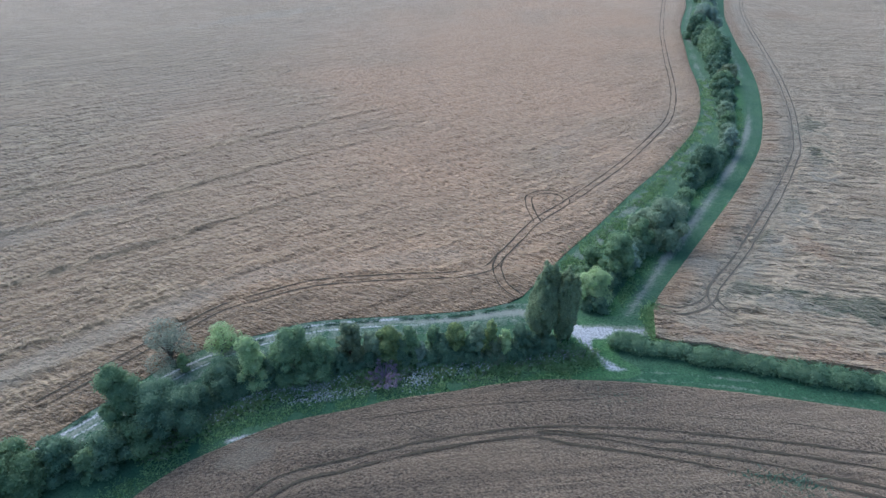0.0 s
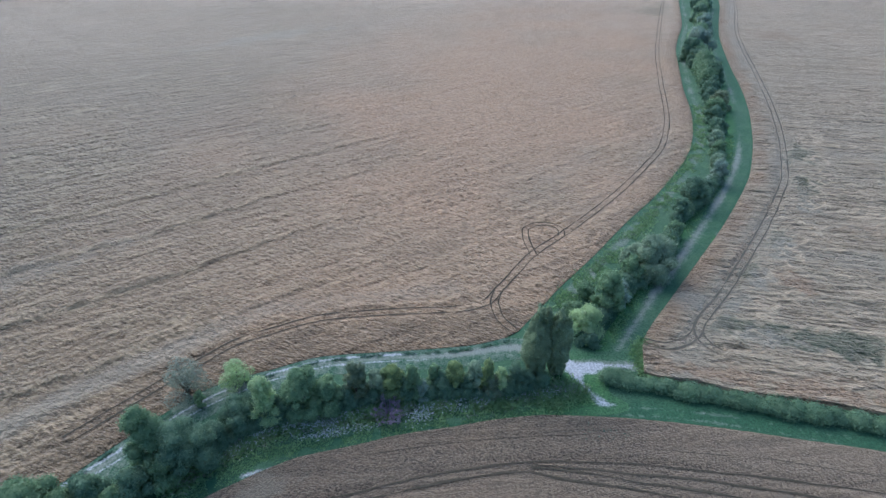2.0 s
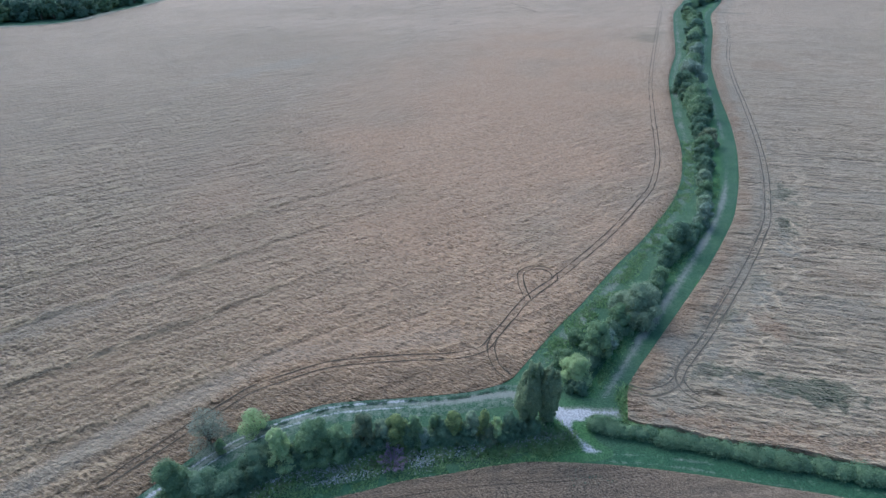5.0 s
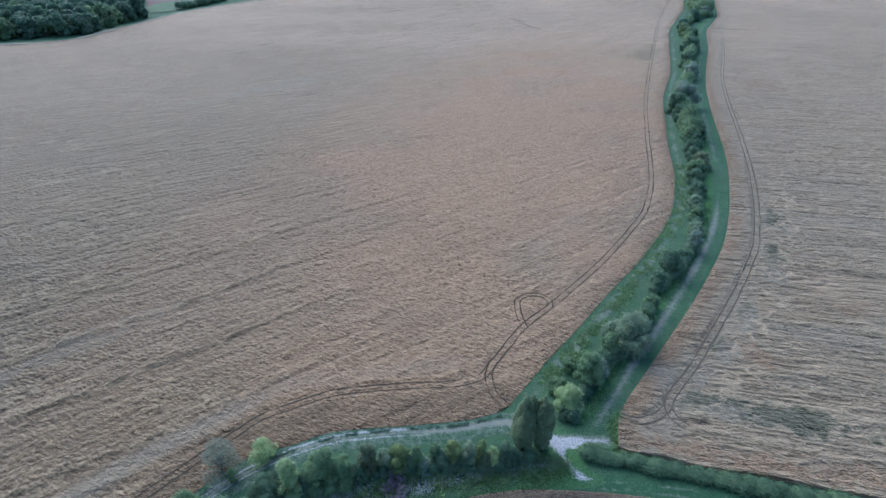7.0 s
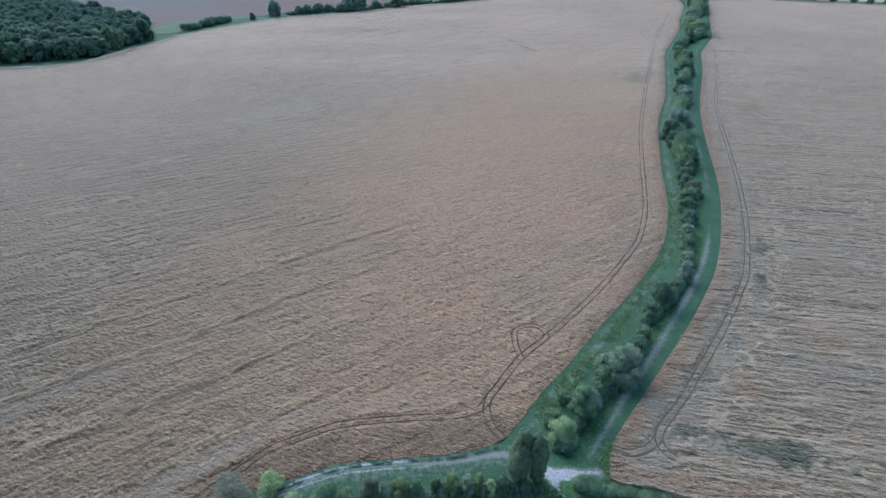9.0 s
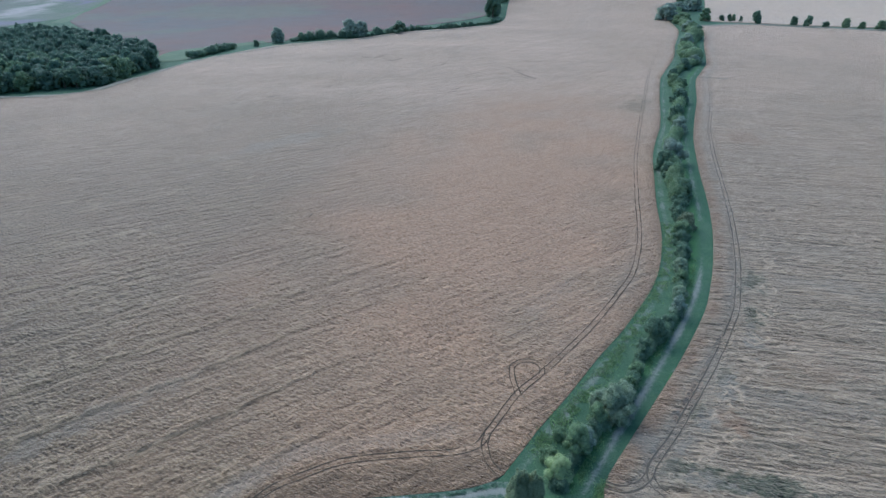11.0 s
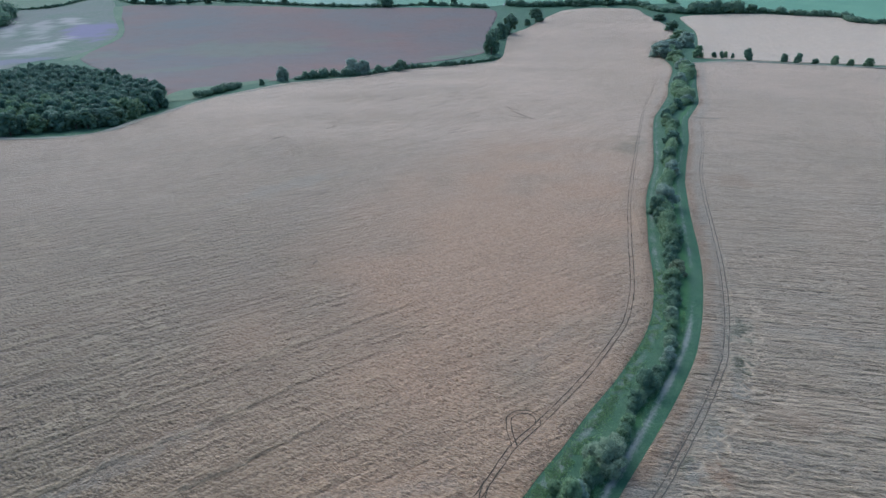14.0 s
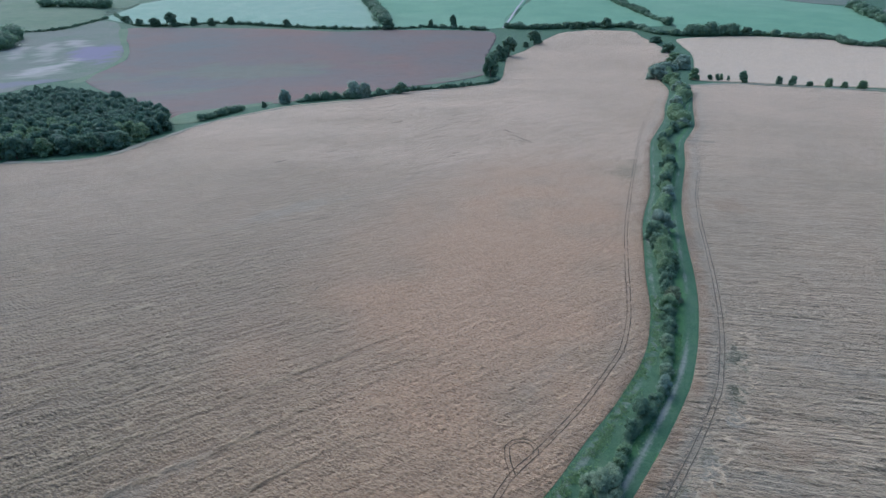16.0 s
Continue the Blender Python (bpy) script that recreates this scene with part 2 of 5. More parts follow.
def verge():
    """Grass of lanes and headlands, worn pale or down to chalk where wheels pass."""
    g = Graph("verge_grass", 0.85, 0.2)
    fine, clump = g.noise(0.3, 5, 0.65), g.noise(1.3, 4, 0.6)
    base = g.mix(g.ramp(g.noise(5.0, 4, 0.6), (0.36, 0.0), (0.64, 1.0)), (0.054, 0.116, 0.062), (0.080, 0.150, 0.074))
    base = g.mix(g.ramp(g.noise(16.0, 3), (0.46, 0.0), (0.66, 0.6)), base, (0.088, 0.145, 0.09))
    base = g.mix(g.attribute("lush"), base, g.mix(clump, (0.065, 0.165, 0.045), (0.105, 0.225, 0.062)))
    base = g.mix(g.attribute("dense"), base, g.mix(clump, (0.028, 0.084, 0.043), (0.047, 0.120, 0.058)))
    base = g.mix(g.sum(g.attribute("rough"), g.ramp(clump, (0.38, 0.2), (0.6, 1.0)), "MULTIPLY"), base, g.mix(fine, (0.085, 0.14, 0.08), (0.19, 0.24, 0.15)))
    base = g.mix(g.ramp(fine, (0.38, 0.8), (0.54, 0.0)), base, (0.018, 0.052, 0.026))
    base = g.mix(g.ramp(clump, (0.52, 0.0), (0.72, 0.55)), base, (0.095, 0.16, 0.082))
    base = g.mix(g.ramp(g.sum(g.attribute("worn"), g.sum(g.sum(clump, fine), 0.5, "MULTIPLY"), "ADD"), (0.72, 0.0), (1.15, 0.85)), base, g.mix(fine, (0.17, 0.18, 0.14), (0.33, 0.33, 0.30)))
    chalk = g.mix(g.ramp(fine, (0.35, 0.0), (0.6, 1.0)), (0.22, 0.23, 0.225), (0.50, 0.50, 0.52))
    base = g.mix(g.ramp(g.sum(g.attribute("chalk"), g.sum(g.sum(clump, fine), 0.5, "MULTIPLY"), "ADD"), (0.76, 0.0), (1.14, 1.0)), base, chalk)
    return g.done(base, g.sum(fine, clump), 0.8, 0.2)


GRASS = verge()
PASTURE = grass("pasture", (0.150, 0.290, 0.175), (0.190, 0.335, 0.200), (0.260, 0.360, 0.245), 120.0)
PALE_PASTURE = grass("pale_pasture", (0.24, 0.36, 0.26), (0.30, 0.40, 0.29), (0.20, 0.33, 0.22), 60.0)


def earth(name, one, two, dark, size, rough=0.9):
    g = Graph(name, rough, 0.2)
    fine = g.noise(size * 0.08, 5, 0.7)
    base = g.mix(g.ramp(g.noise(size, 4, 0.6), (0.35, 0.0), (0.65, 1.0)), one, two)
    base = g.mix(g.ramp(fine, (0.3, 0.6), (0.5, 0.0)), base, dark)
    return g.done(base, fine, 0.6, size * 0.03)


RUT = earth("pressed_rut", (0.060, 0.050, 0.032), (0.085, 0.068, 0.045), (0.03, 0.026, 0.018), 1.1)
RUT_PALE = earth("pressed_straw", (0.14, 0.115, 0.085), (0.095, 0.085, 0.058), (0.05, 0.042, 0.03), 2.2)
def far_soil(name, one, two, fleck, size):
    """Bare or stubble land far off, with mauve, pale and green parts of its own."""
    g = Graph(name, 0.9, 0.2)
    fine = g.noise(size * 0.06, 5, 0.7)
    base = g.mix(g.ramp(g.noise(size, 4, 0.6), (0.35, 0.0), (0.65, 1.0)), one, two)
    base = g.mix(g.ramp(fine, (0.3, 0.5), (0.5, 0.0)), base, fleck)
    base = g.mix(g.attribute("pale"), base, g.mix(fine, (0.22, 0.21, 0.18), (0.52, 0.48, 0.44)))
    base = g.mix(g.attribute("mauve"), base, (0.175, 0.150, 0.235))
    base = g.mix(g.attribute("green"), base, g.mix(fine, (0.09, 0.13, 0.08), (0.17, 0.20, 0.12)))
    return g.done(base, fine, 0.5, size * 0.01)


PLOUGH = far_soil("ploughed_soil", (0.180, 0.112, 0.086), (0.125, 0.128, 0.115), (0.13, 0.10, 0.08), 420.0)
STUBBLE = far_soil("grey_stubble", (0.105, 0.145, 0.095), (0.145, 0.155, 0.125), (0.22, 0.21, 0.18), 150.0)
MARGIN = earth("dry_margin", (0.30, 0.265, 0.205), (0.20, 0.20, 0.135), (0.14, 0.15, 0.09), 14.0)
SCRATCH = earth("flattened_straw", (0.15, 0.122, 0.085), (0.20, 0.165, 0.115), (0.09, 0.075, 0.05), 2.0)
DULL = grass("dull_pasture", (0.105, 0.165, 0.095), (0.145, 0.205, 0.115), (0.20, 0.235, 0.15), 40.0)
ROAD = earth("road_chippings", (0.42, 0.41, 0.39), (0.36, 0.35, 0.34), (0.3, 0.3, 0.28), 20.0)


def leaves(name, one, two, tip):
    """Foliage that lets some light through; each clump of leaves has its own tone."""
    g = Graph(name, 0.6, 0.3)
    clump = g.n.new("ShaderNodeNewGeometry").outputs["Random Per Island"]
    whole = g.n.new("ShaderNodeObjectInfo").outputs["Random"]
    base = g.mix(clump, one, two)
    base = g.mix(g.ramp(clump, (0.8, 0.0), (0.95, 0.7)), base, tip)
    base = g.mix(g.ramp(g.noise(1.8, 2), (0.4, 0.0), (0.7, 0.5)), base, tip)
    base = g.mix(g.sum(whole, 0.3, "MULTIPLY"), base, tuple(c * 0.65 for c in one))
    out = g.n["Material Output"]
    through_leaf, both = g.n.new("ShaderNodeBsdfTranslucent"), g.n.new("ShaderNodeMixShader")
    g.l.new(base, through_leaf.inputs[0])
    both.inputs[0].default_value = 0.5
    g.l.new(g.bsdf.outputs[0], both.inputs[1]), g.l.new(through_leaf.outputs[0], both.inputs[2]), g.l.new(both.outputs[0], out.inputs[0])
    return g.done(base)


LEAF = {
    "mid": leaves("leaf_mid", (0.148, 0.242, 0.128), (0.232, 0.340, 0.178), (0.336, 0.445, 0.232)),
    "dark": leaves("leaf_dark", (0.110, 0.189, 0.123), (0.174, 0.273, 0.165), (0.264, 0.369, 0.220)),
    "wood": leaves("leaf_wood", (0.088, 0.163, 0.114), (0.134, 0.229, 0.150), (0.200, 0.306, 0.194)),
    "grey": leaves("leaf_grey", (0.226, 0.314, 0.198), (0.330, 0.418, 0.270), (0.451, 0.528, 0.352)),
    "bright": leaves("leaf_bright", (0.319, 0.440, 0.215), (0.473, 0.594, 0.297), (0.621, 0.715, 0.396)),
    "olive": leaves("leaf_olive", (0.165, 0.240, 0.108), (0.285, 0.370, 0.150), (0.460, 0.530, 0.200)),
    "umber": leaves("leaf_umber", (0.149, 0.198, 0.116), (0.226, 0.281, 0.165), (0.330, 0.380, 0.231)),
    "poplar": leaves("leaf_poplar", (0.200, 0.270, 0.150), (0.300, 0.375, 0.212), (0.420, 0.500, 0.300)),
    "willow": leaves("leaf_willow", (0.237, 0.325, 0.242), (0.341, 0.429, 0.330), (0.451, 0.533, 0.418)),
    "hedge": leaves("leaf_hedge", (0.125, 0.215, 0.125), (0.195, 0.300, 0.165), (0.300, 0.410, 0.220)),
    "mauve": leaves("leaf_mauve", (0.27, 0.22, 0.29), (0.38, 0.31, 0.40), (0.50, 0.42, 0.50)),
    "weed": leaves("leaf_weed", (0.155, 0.270, 0.118), (0.245, 0.380, 0.160), (0.360, 0.480, 0.215)),
    "blossom": leaves("leaf_blossom", (0.45, 0.47, 0.47), (0.6, 0.62, 0.63), (0.7, 0.7, 0.72)),
    "straw": leaves("leaf_straw", (0.26, 0.30, 0.22), (0.35, 0.38, 0.29), (0.45, 0.47, 0.37)),
}
BARK = earth("bark", (0.10, 0.085, 0.065), (0.14, 0.12, 0.10), (0.05, 0.04, 0.03), 0.4)


# ---- the lie of the land ----
def lie(x, y):
    """Height of the ground: level up to the far hedges, then a long hillside."""
    u = np.clip(np.asarray(y, float) - 900.0, 0, 2400.0)
    return np.where(u < 500, 0.118 * u * u / 1000, 0.118 * (u - 250))


def cell(ix, iy, seed):
    v = np.sin(ix * 127.1 + iy * 311.7 + seed * 74.7) * 43758.5453
    return v - np.floor(v)


def ripple(x, y, size, seed=0):
    """Smooth noise from 0 to 1 for arrays of places."""
    x, y = np.asarray(x, float) / size, np.asarray(y, float) / size
    ix, iy = np.floor(x), np.floor(y)
    fx, fy = x - ix, y - iy
    fx, fy = fx * fx * (3 - 2 * fx), fy * fy * (3 - 2 * fy)
    top = cell(ix, iy, seed) * (1 - fx) + cell(ix + 1, iy, seed) * fx
    low = cell(ix, iy + 1, seed) * (1 - fx) + cell(ix + 1, iy + 1, seed) * fx
    return top * (1 - fy) + low * fy


def sheet(name, verts, faces, material):
    """A mesh object from arrays."""
    me = bpy.data.meshes.new(name)
    verts, faces = np.asarray(verts, np.float32), np.asarray(faces, np.int32)
    n = faces.shape[1]
    me.vertices.add(len(verts)), me.loops.add(faces.size), me.polygons.add(len(faces))
    me.vertices.foreach_set("co", verts.ravel())
    me.loops.foreach_set("vertex_index", faces.ravel())
    me.polygons.foreach_set("loop_start", np.arange(0, faces.size, n, dtype=np.int32))
    me.update(calc_edges=True)
    me.materials.append(material)
    return new(name, me)


def part(name, mesh_object, parent, label=""):
    mesh_object.name = name
    mesh_object.parent = parent
    return tagged(mesh_object, label)


def curve(points, step=2.0, closed=False):
    """A smooth line through points, as an array with about one place a step."""
    p = [np.array(q, float) for q in points]
    n, out = len(p), []
    for i in range(n if closed else n - 1):
        a, b = p[i], p[(i + 1) % n]
        before = p[i - 1] if closed or i else a
        after = p[(i + 2) % n] if closed or i + 2 < n else b
        long = np.linalg.norm(b - a)
        k = int(min(40, max(1, round(long / step))))
        m1 = (b - before) * min(1.0, long / (np.linalg.norm(b - before) + 1e-6)) * 0.9
        m2 = (after - a) * min(1.0, long / (np.linalg.norm(after - a) + 1e-6)) * 0.9
        for s in np.arange(k) / k:
            s2, s3 = s * s, s * s * s
            out.append((2 * s3 - 3 * s2 + 1) * a + (s3 - 2 * s2 + s) * m1 + (3 * s2 - 2 * s3) * b + (s3 - s2) * m2)
    if not closed:
        out.append(p[-1])
    return np.array(out)


def within(x, y, poly):
    inside = np.zeros(x.shape, bool)
    a, b = poly, np.roll(poly, -1, axis=0)
    for (x1, y1), (x2, y2) in zip(a, b):
        if y1 == y2:
            continue
        hit = (y1 > y) != (y2 > y)
        inside ^= hit & (x < (x2 - x1) * (y - y1) / (y2 - y1) + x1)
    return inside


def nearest(x, y, line):
    """Distance of places from a line, and the nearest places on it."""
    best, bx, by = np.full(x.shape, 1e9), x.copy(), y.copy()
    for (x1, y1), (x2, y2) in zip(line[:-1], line[1:]):
        dx, dy = x2 - x1, y2 - y1
        s = np.clip(((x - x1) * dx + (y - y1) * dy) / (dx * dx + dy * dy + 1e-9), 0, 1)
        px, py = x1 + s * dx, y1 + s * dy
        d = np.hypot(x - px, y - py)
        near = d < best
        best[near], bx[near], by[near] = d[near], px[near], py[near]
    return best, bx, by


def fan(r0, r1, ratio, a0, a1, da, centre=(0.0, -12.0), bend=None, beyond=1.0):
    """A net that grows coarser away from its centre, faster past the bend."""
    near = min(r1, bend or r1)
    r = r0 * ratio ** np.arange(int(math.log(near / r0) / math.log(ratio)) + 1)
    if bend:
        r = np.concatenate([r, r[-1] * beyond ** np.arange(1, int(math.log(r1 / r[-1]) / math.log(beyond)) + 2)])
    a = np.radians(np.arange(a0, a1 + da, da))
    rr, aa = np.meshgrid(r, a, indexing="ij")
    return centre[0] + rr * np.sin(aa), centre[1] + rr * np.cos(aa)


def net(x0, x1, y0, y1, step):
    return np.meshgrid(np.arange(x0, x1, step), np.arange(y0, y1, step), indexing="ij")


def lines_near(x, y, lines, reach):
    """Distance to the nearest of many lines, worked out only where it is short."""
    far = np.full(x.shape, 1e3)
    for line in lines:
        lo, hi = line.min(0) - reach, line.max(0) + reach
        box = (x > lo[0]) & (x < hi[0]) & (y > lo[1]) & (y < hi[1])
        if box.any():
            far[box] = np.minimum(far[box], nearest(x[box], y[box], line)[0])
    return far


def crop(name, outline, grid, material, rise, tall=0.55, ruts=(), patches=None, skirt=True, masks=None):
    """A field as a raised sheet with a real edge: grid cut to its outline, heights from rise(x, y), pressed down along ruts."""
    gx, gy = grid
    inside = within(gx, gy, outline)
    keep = inside[:-1, :-1] | inside[1:, :-1] | inside[1:, 1:] | inside[:-1, 1:]
    idx = np.arange(gx.size).reshape(gx.shape)
    quads = np.stack([idx[:-1, :-1], idx[1:, :-1], idx[1:, 1:], idx[:-1, 1:]], -1)[keep]
    used = np.unique(quads)
    back = np.full(gx.size, -1)
    back[used] = np.arange(len(used))
    quads = back[quads]
    x, y, ins = gx.ravel()[used].copy(), gy.ravel()[used].copy(), inside.ravel()[used]
    ring = np.vstack([outline, outline[:1]])
    out = ~ins
    _, x[out], y[out] = nearest(x[out], y[out], ring)
    z = rise(x, y)
    if len(ruts):
        d = lines_near(x, y, ruts, 3.0)
        soft = np.clip((d - 0.5) / 0.55, 0, 1)
        z = np.where(d < 1.05, 0.28 + (z - 0.28) * soft, z)
    z = (np.maximum(z, 0.12) if tall > 0.2 else z) + lie(x, y)
    verts = np.stack([x, y, z], -1)
    if skirt:
        e = np.concatenate([quads[:, [i, (i + 1) % 4]] for i in range(4)])
        key = np.sort(e, axis=1)
        _, first, count = np.unique(key, axis=0, return_index=True, return_counts=True)
        rim = e[first[count == 1]]
        foot = np.unique(rim)
        down = np.full(len(verts), -1)
        down[foot] = len(verts) + np.arange(len(foot))
        low = verts[foot].copy()
        low[:, 2] = lie(low[:, 0], low[:, 1]) - 0.2
        verts = np.vstack([verts, low])
        quads = np.vstack([quads, np.stack([rim[:, 1], rim[:, 0], down[rim[:, 0]], down[rim[:, 1]]], -1)])
    ob = sheet(name, verts, quads, material)
    for key, spots in (patches or {}).items():
        vx, vy = verts[:, 0], verts[:, 1]
        v = np.zeros(len(verts))
        for px, py, long, wide, turn, strong in spots:
            ca, sa = math.cos(radians(turn)), math.sin(radians(turn))
            near = np.hypot(((vx - px) * ca + (vy - py) * sa) / long, ((vy - py) * ca - (vx - px) * sa) / wide)
            ragged = 0.8 * ripple(vx, vy, max(1.2, wide * 0.7), 5) + 0.7 * ripple(vx, vy, max(0.9, wide * 0.25), 6)
            v = np.maximum(v, strong * np.clip((1.55 - near - ragged) * 2.5, 0, 1))
        ob.data.attributes.new(key, "FLOAT", "POINT").data.foreach_set("value", v.astype(np.float32))
    for key, mask in (masks or {}).items():
        value = mask(verts[:, 0], verts[:, 1]).astype(np.float32)
        if key in ob.data.attributes:
            first = np.zeros(len(verts), np.float32)
            ob.data.attributes[key].data.foreach_get("value", first)
            value = np.maximum(value, first)
            ob.data.attributes[key].data.foreach_set("value", value)
        else:
            ob.data.attributes.new(key, "FLOAT", "POINT").data.foreach_set("value", value)
    return tagged(ob, kind="structure")


def ribbon(name, line, wide, material, rise=0.03, ragged=0.2, seed=0, across=4):
    """A strip along a line with uneven edges."""
    d = np.gradient(line, axis=0)
    d /= np.linalg.norm(d, axis=1)[:, None] + 1e-9
    side = np.stack([-d[:, 1], d[:, 0]], -1)
    n, cols = len(line), []
    for j in range(across + 1):
        s = j / across - 0.5
        edge = 1 + ragged * 2 * (ripple(np.arange(n) * 1.0, np.full(n, j * 9.0), 3.0, seed + (s > 0)) - 0.5)
        p = line + side * (s * wide * edge)[:, None]
        cols.append(np.column_stack([p, lie(p[:, 0], p[:, 1]) + rise + 0.02 * (1 - abs(s) * 2)]))
    verts = np.stack(cols, 1).reshape(-1, 3)
    i = np.arange(n * (across + 1)).reshape(n, across + 1)
    quads = np.stack([i[:-1, 1:], i[1:, 1:], i[1:, :-1], i[:-1, :-1]], -1).reshape(-1, 4)[:, ::-1]
    return sheet(name, verts, quads, material)


def beside(line, off):
    d = np.gradient(line, axis=0)
    d /= np.linalg.norm(d, axis=1)[:, None] + 1e-9
    return line + np.stack([-d[:, 1], d[:, 0]], -1) * off


# ---- lines of the plan ----
LANE_EDGE = [(-110, -25), (-75, 14), (-54.7, 40.3), (-51.7, 44.5), (-48.9, 48.6), (-45.7, 52.4), (-41.3, 58.1), (-35.9, 62.1), (-29.1, 64.7), (-22.8, 67.4),
             (-17.3, 68.3), (-8.0, 69.1), (1.5, 70.1), (6.4, 70.9), (11.4, 72.6)]
BELT_WEST = [(14.0, 74.4), (20.5, 83.0), (24.0, 87.7), (33.4, 99.0), (45.1, 114.1), (56.4, 127.6), (66.5, 141.2), (73.8, 151.8), (81.7, 166.3), (90.8, 189.3),
             (96.0, 206.6), (101.4, 226.6), (110.4, 255.4), (122.7, 294.2), (135, 325), (151, 362), (185, 460), (210, 528), (230, 569), (269, 651), (301, 734),
             (370, 902), (403, 1041), (419, 1134), (425, 1162), (454, 1219), (500, 1267), (530, 1323), (549, 1395), (553, 1488), (553, 1556), (549, 1592)]
WEST_NORTH = [(557, 1669), (518, 1735), (355, 1683), (301, 1608), (256, 1522), (204, 1415), (153, 1331), (131, 1202), (111, 1061), (92, 1006), (65, 980), (-24, 932),
              (-79, 895), (-126, 836), (-188, 801), (-229, 767), (-255, 721), (-278, 681), (-295, 637), (-302, 579), (-312, 537), (-320, 490), (-353, 466), (-401, 461)]
BELT_EAST = [(36.0, 71.3), (38.0, 74.4), (44.4, 82.4), (57.4, 98.5), (68.6, 112.6), (80.1, 128.3), (88.7, 141.2), (98.1, 158.8), (105.5, 174.4), (116.1, 199.4),
             (125.9, 226.6), (136.8, 260.9), (149.4, 298.1), (161, 330), (180, 375), (208, 439), (238, 514), (259, 553), (283, 597), (305, 649), (338, 732), (395, 867), (411, 913)]
EAST_NORTH = [(428, 954), (508, 963), (582, 921), (649, 881), (689, 852), (980, 640)]
EAST_SOUTH = [(300, -10), (120, 42), (65.1, 55.5), (58.8, 57.2), (52.6, 58.1), (47.2, 59.3), (41.9, 61.1), (37.0, 62.1), (33.9, 63.6)]
SOUTH_NORTH = [(-120, -70), (-60, 5), (-35.9, 36.6), (-32.4, 40.3), (-27.8, 43.3), (-21.4, 46.8), (-17.1, 48.0), (-12.7, 49.1), (-6.6, 50.9), (1.3, 52.3), (7.8, 53.6),
               (14.5, 54.5), (21.0, 54.4), (27.5, 54.0), (33.8, 53.3), (39.9, 52.4), (45.8, 51.4), (52.2, 50.1), (60.4, 48.6), (120, 36), (300, -20)]
LANE_LINE = [(-105, -32), (-72, 9), (-53.1, 40.0), (-51.7, 42.2), (-49.6, 44.7), (-47.3, 47.2), (-44.3, 50.6), (-40.1, 55.3), (-36.2, 58.6), (-31.8, 61.3), (-27.4, 63.6),
             (-20.7, 66.0), (-13.4, 67.0), (-6.0, 67.6), (1.5, 68.1), (9.2, 69.6), (14.0, 69.9), (18.8, 67.4), (21.6, 65.0)]
BELT_LINE = [(24.9, 69.4), (30, 77), (36, 84), (42, 90), (51, 102), (57, 112.6), (64.6, 120.7), (77.8, 138), (85, 158), (97, 180), (105, 205), (113, 229), (125, 268),
             (140, 310), (157, 346), (166, 375), (189, 427), (210, 490), (221, 527), (248, 571), (272, 601), (287, 662), (311, 724), (361, 814), (380, 888), (406, 984),
             (425, 1060), (452, 1124), (495, 1165), (541, 1366), (558, 1504)]
WEST_TRACK = [(-56, 50), (-47.6, 60.0), (-42.6, 65.5), (-37.6, 70.9), (-30.8, 74.6), (-24.4, 77.6), (-19.0, 78.7), (-8.8, 79.8), (1.7, 80.4), (8.3, 82.4), (11.3, 86.5), (15.0, 92.2), (19.9, 99.6),
              (27.5, 107.4), (38.2, 119.2), (49.0, 132.0), (62.2, 150.0), (70.4, 162.5), (80.0, 185.0), (86.5, 206.0), (95.0, 236.0), (112.0, 292.0), (135, 357), (170, 453), (222, 591), (297, 768)]
WEST_BRANCH = [(11.6, 87.5), (10.2, 83.0), (10.8, 78.0), (12.9, 74.6)]
TURNING_LOOP = [(20.3, 99.9), (19.6, 105.4), (19.9, 110.6), (22.3, 113.0), (26.0, 113.2), (28.3, 110.9), (28.0, 107.7)]
EAST_TRACK = [(36.4, 71.3), (39.9, 70.1), (43.7, 71.3), (46.6, 73.6), (48.9, 76.9), (53.8, 82.1), (58.1, 86.8), (62.1, 91.8), (69.5, 100.9), (80.0, 114.1), (90.4, 128.3),
              (97.8, 139.3), (107.7, 158.8), (117.3, 180.1), (127.8, 206.6), (143.4, 250.2), (158.5, 294), (179, 348), (212, 421), (255, 526)]
EAST_BRANCH = [(49.4, 77.5), (47.5, 74.8), (47.0, 72.4), (47.6, 70.2), (49.0, 68.6)]
TRAM_UPPER = [(-30, 25), (-24.5, 34.5), (-20.8, 38.7), (-17.0, 40.3), (-11.6, 41.6), (-6.1, 43.3), (-0.3, 44.6), (5.7, 45.7), (11.7, 46.4), (16.3, 46.6), (23.7, 46.3), (31.0, 45.7),
              (38.0, 44.8), (44.9, 43.9), (51.6, 42.9), (56.0, 42.2), (120, 30)]
TRAM_LOWER = [(-28, 24), (-23, 33.5), (-18.0, 38.2), (-12.8, 39.8), (-7.4, 41.4), (-1.7, 42.8), (4.1, 44.0), (11.5, 44.9), (15.8, 43.9), (22.7, 42.7), (29.4, 41.4), (35.8, 39.8), (42.1, 38.7), (48.1, 37.3), (110, 20)]
TRAM_FORK = [(12.4, 45.6), (19.6, 44.7), (26.5, 43.3), (33.3, 42.2), (39.8, 40.9), (46.0, 39.4), (52.8, 37.6), (115, 22)]
TRAM_MID = [(12.4, 45.9), (19.7, 45.3), (26.9, 44.5), (33.9, 43.8), (40.7, 42.7), (47.2, 41.6), (54.5, 40.0), (118, 26)]

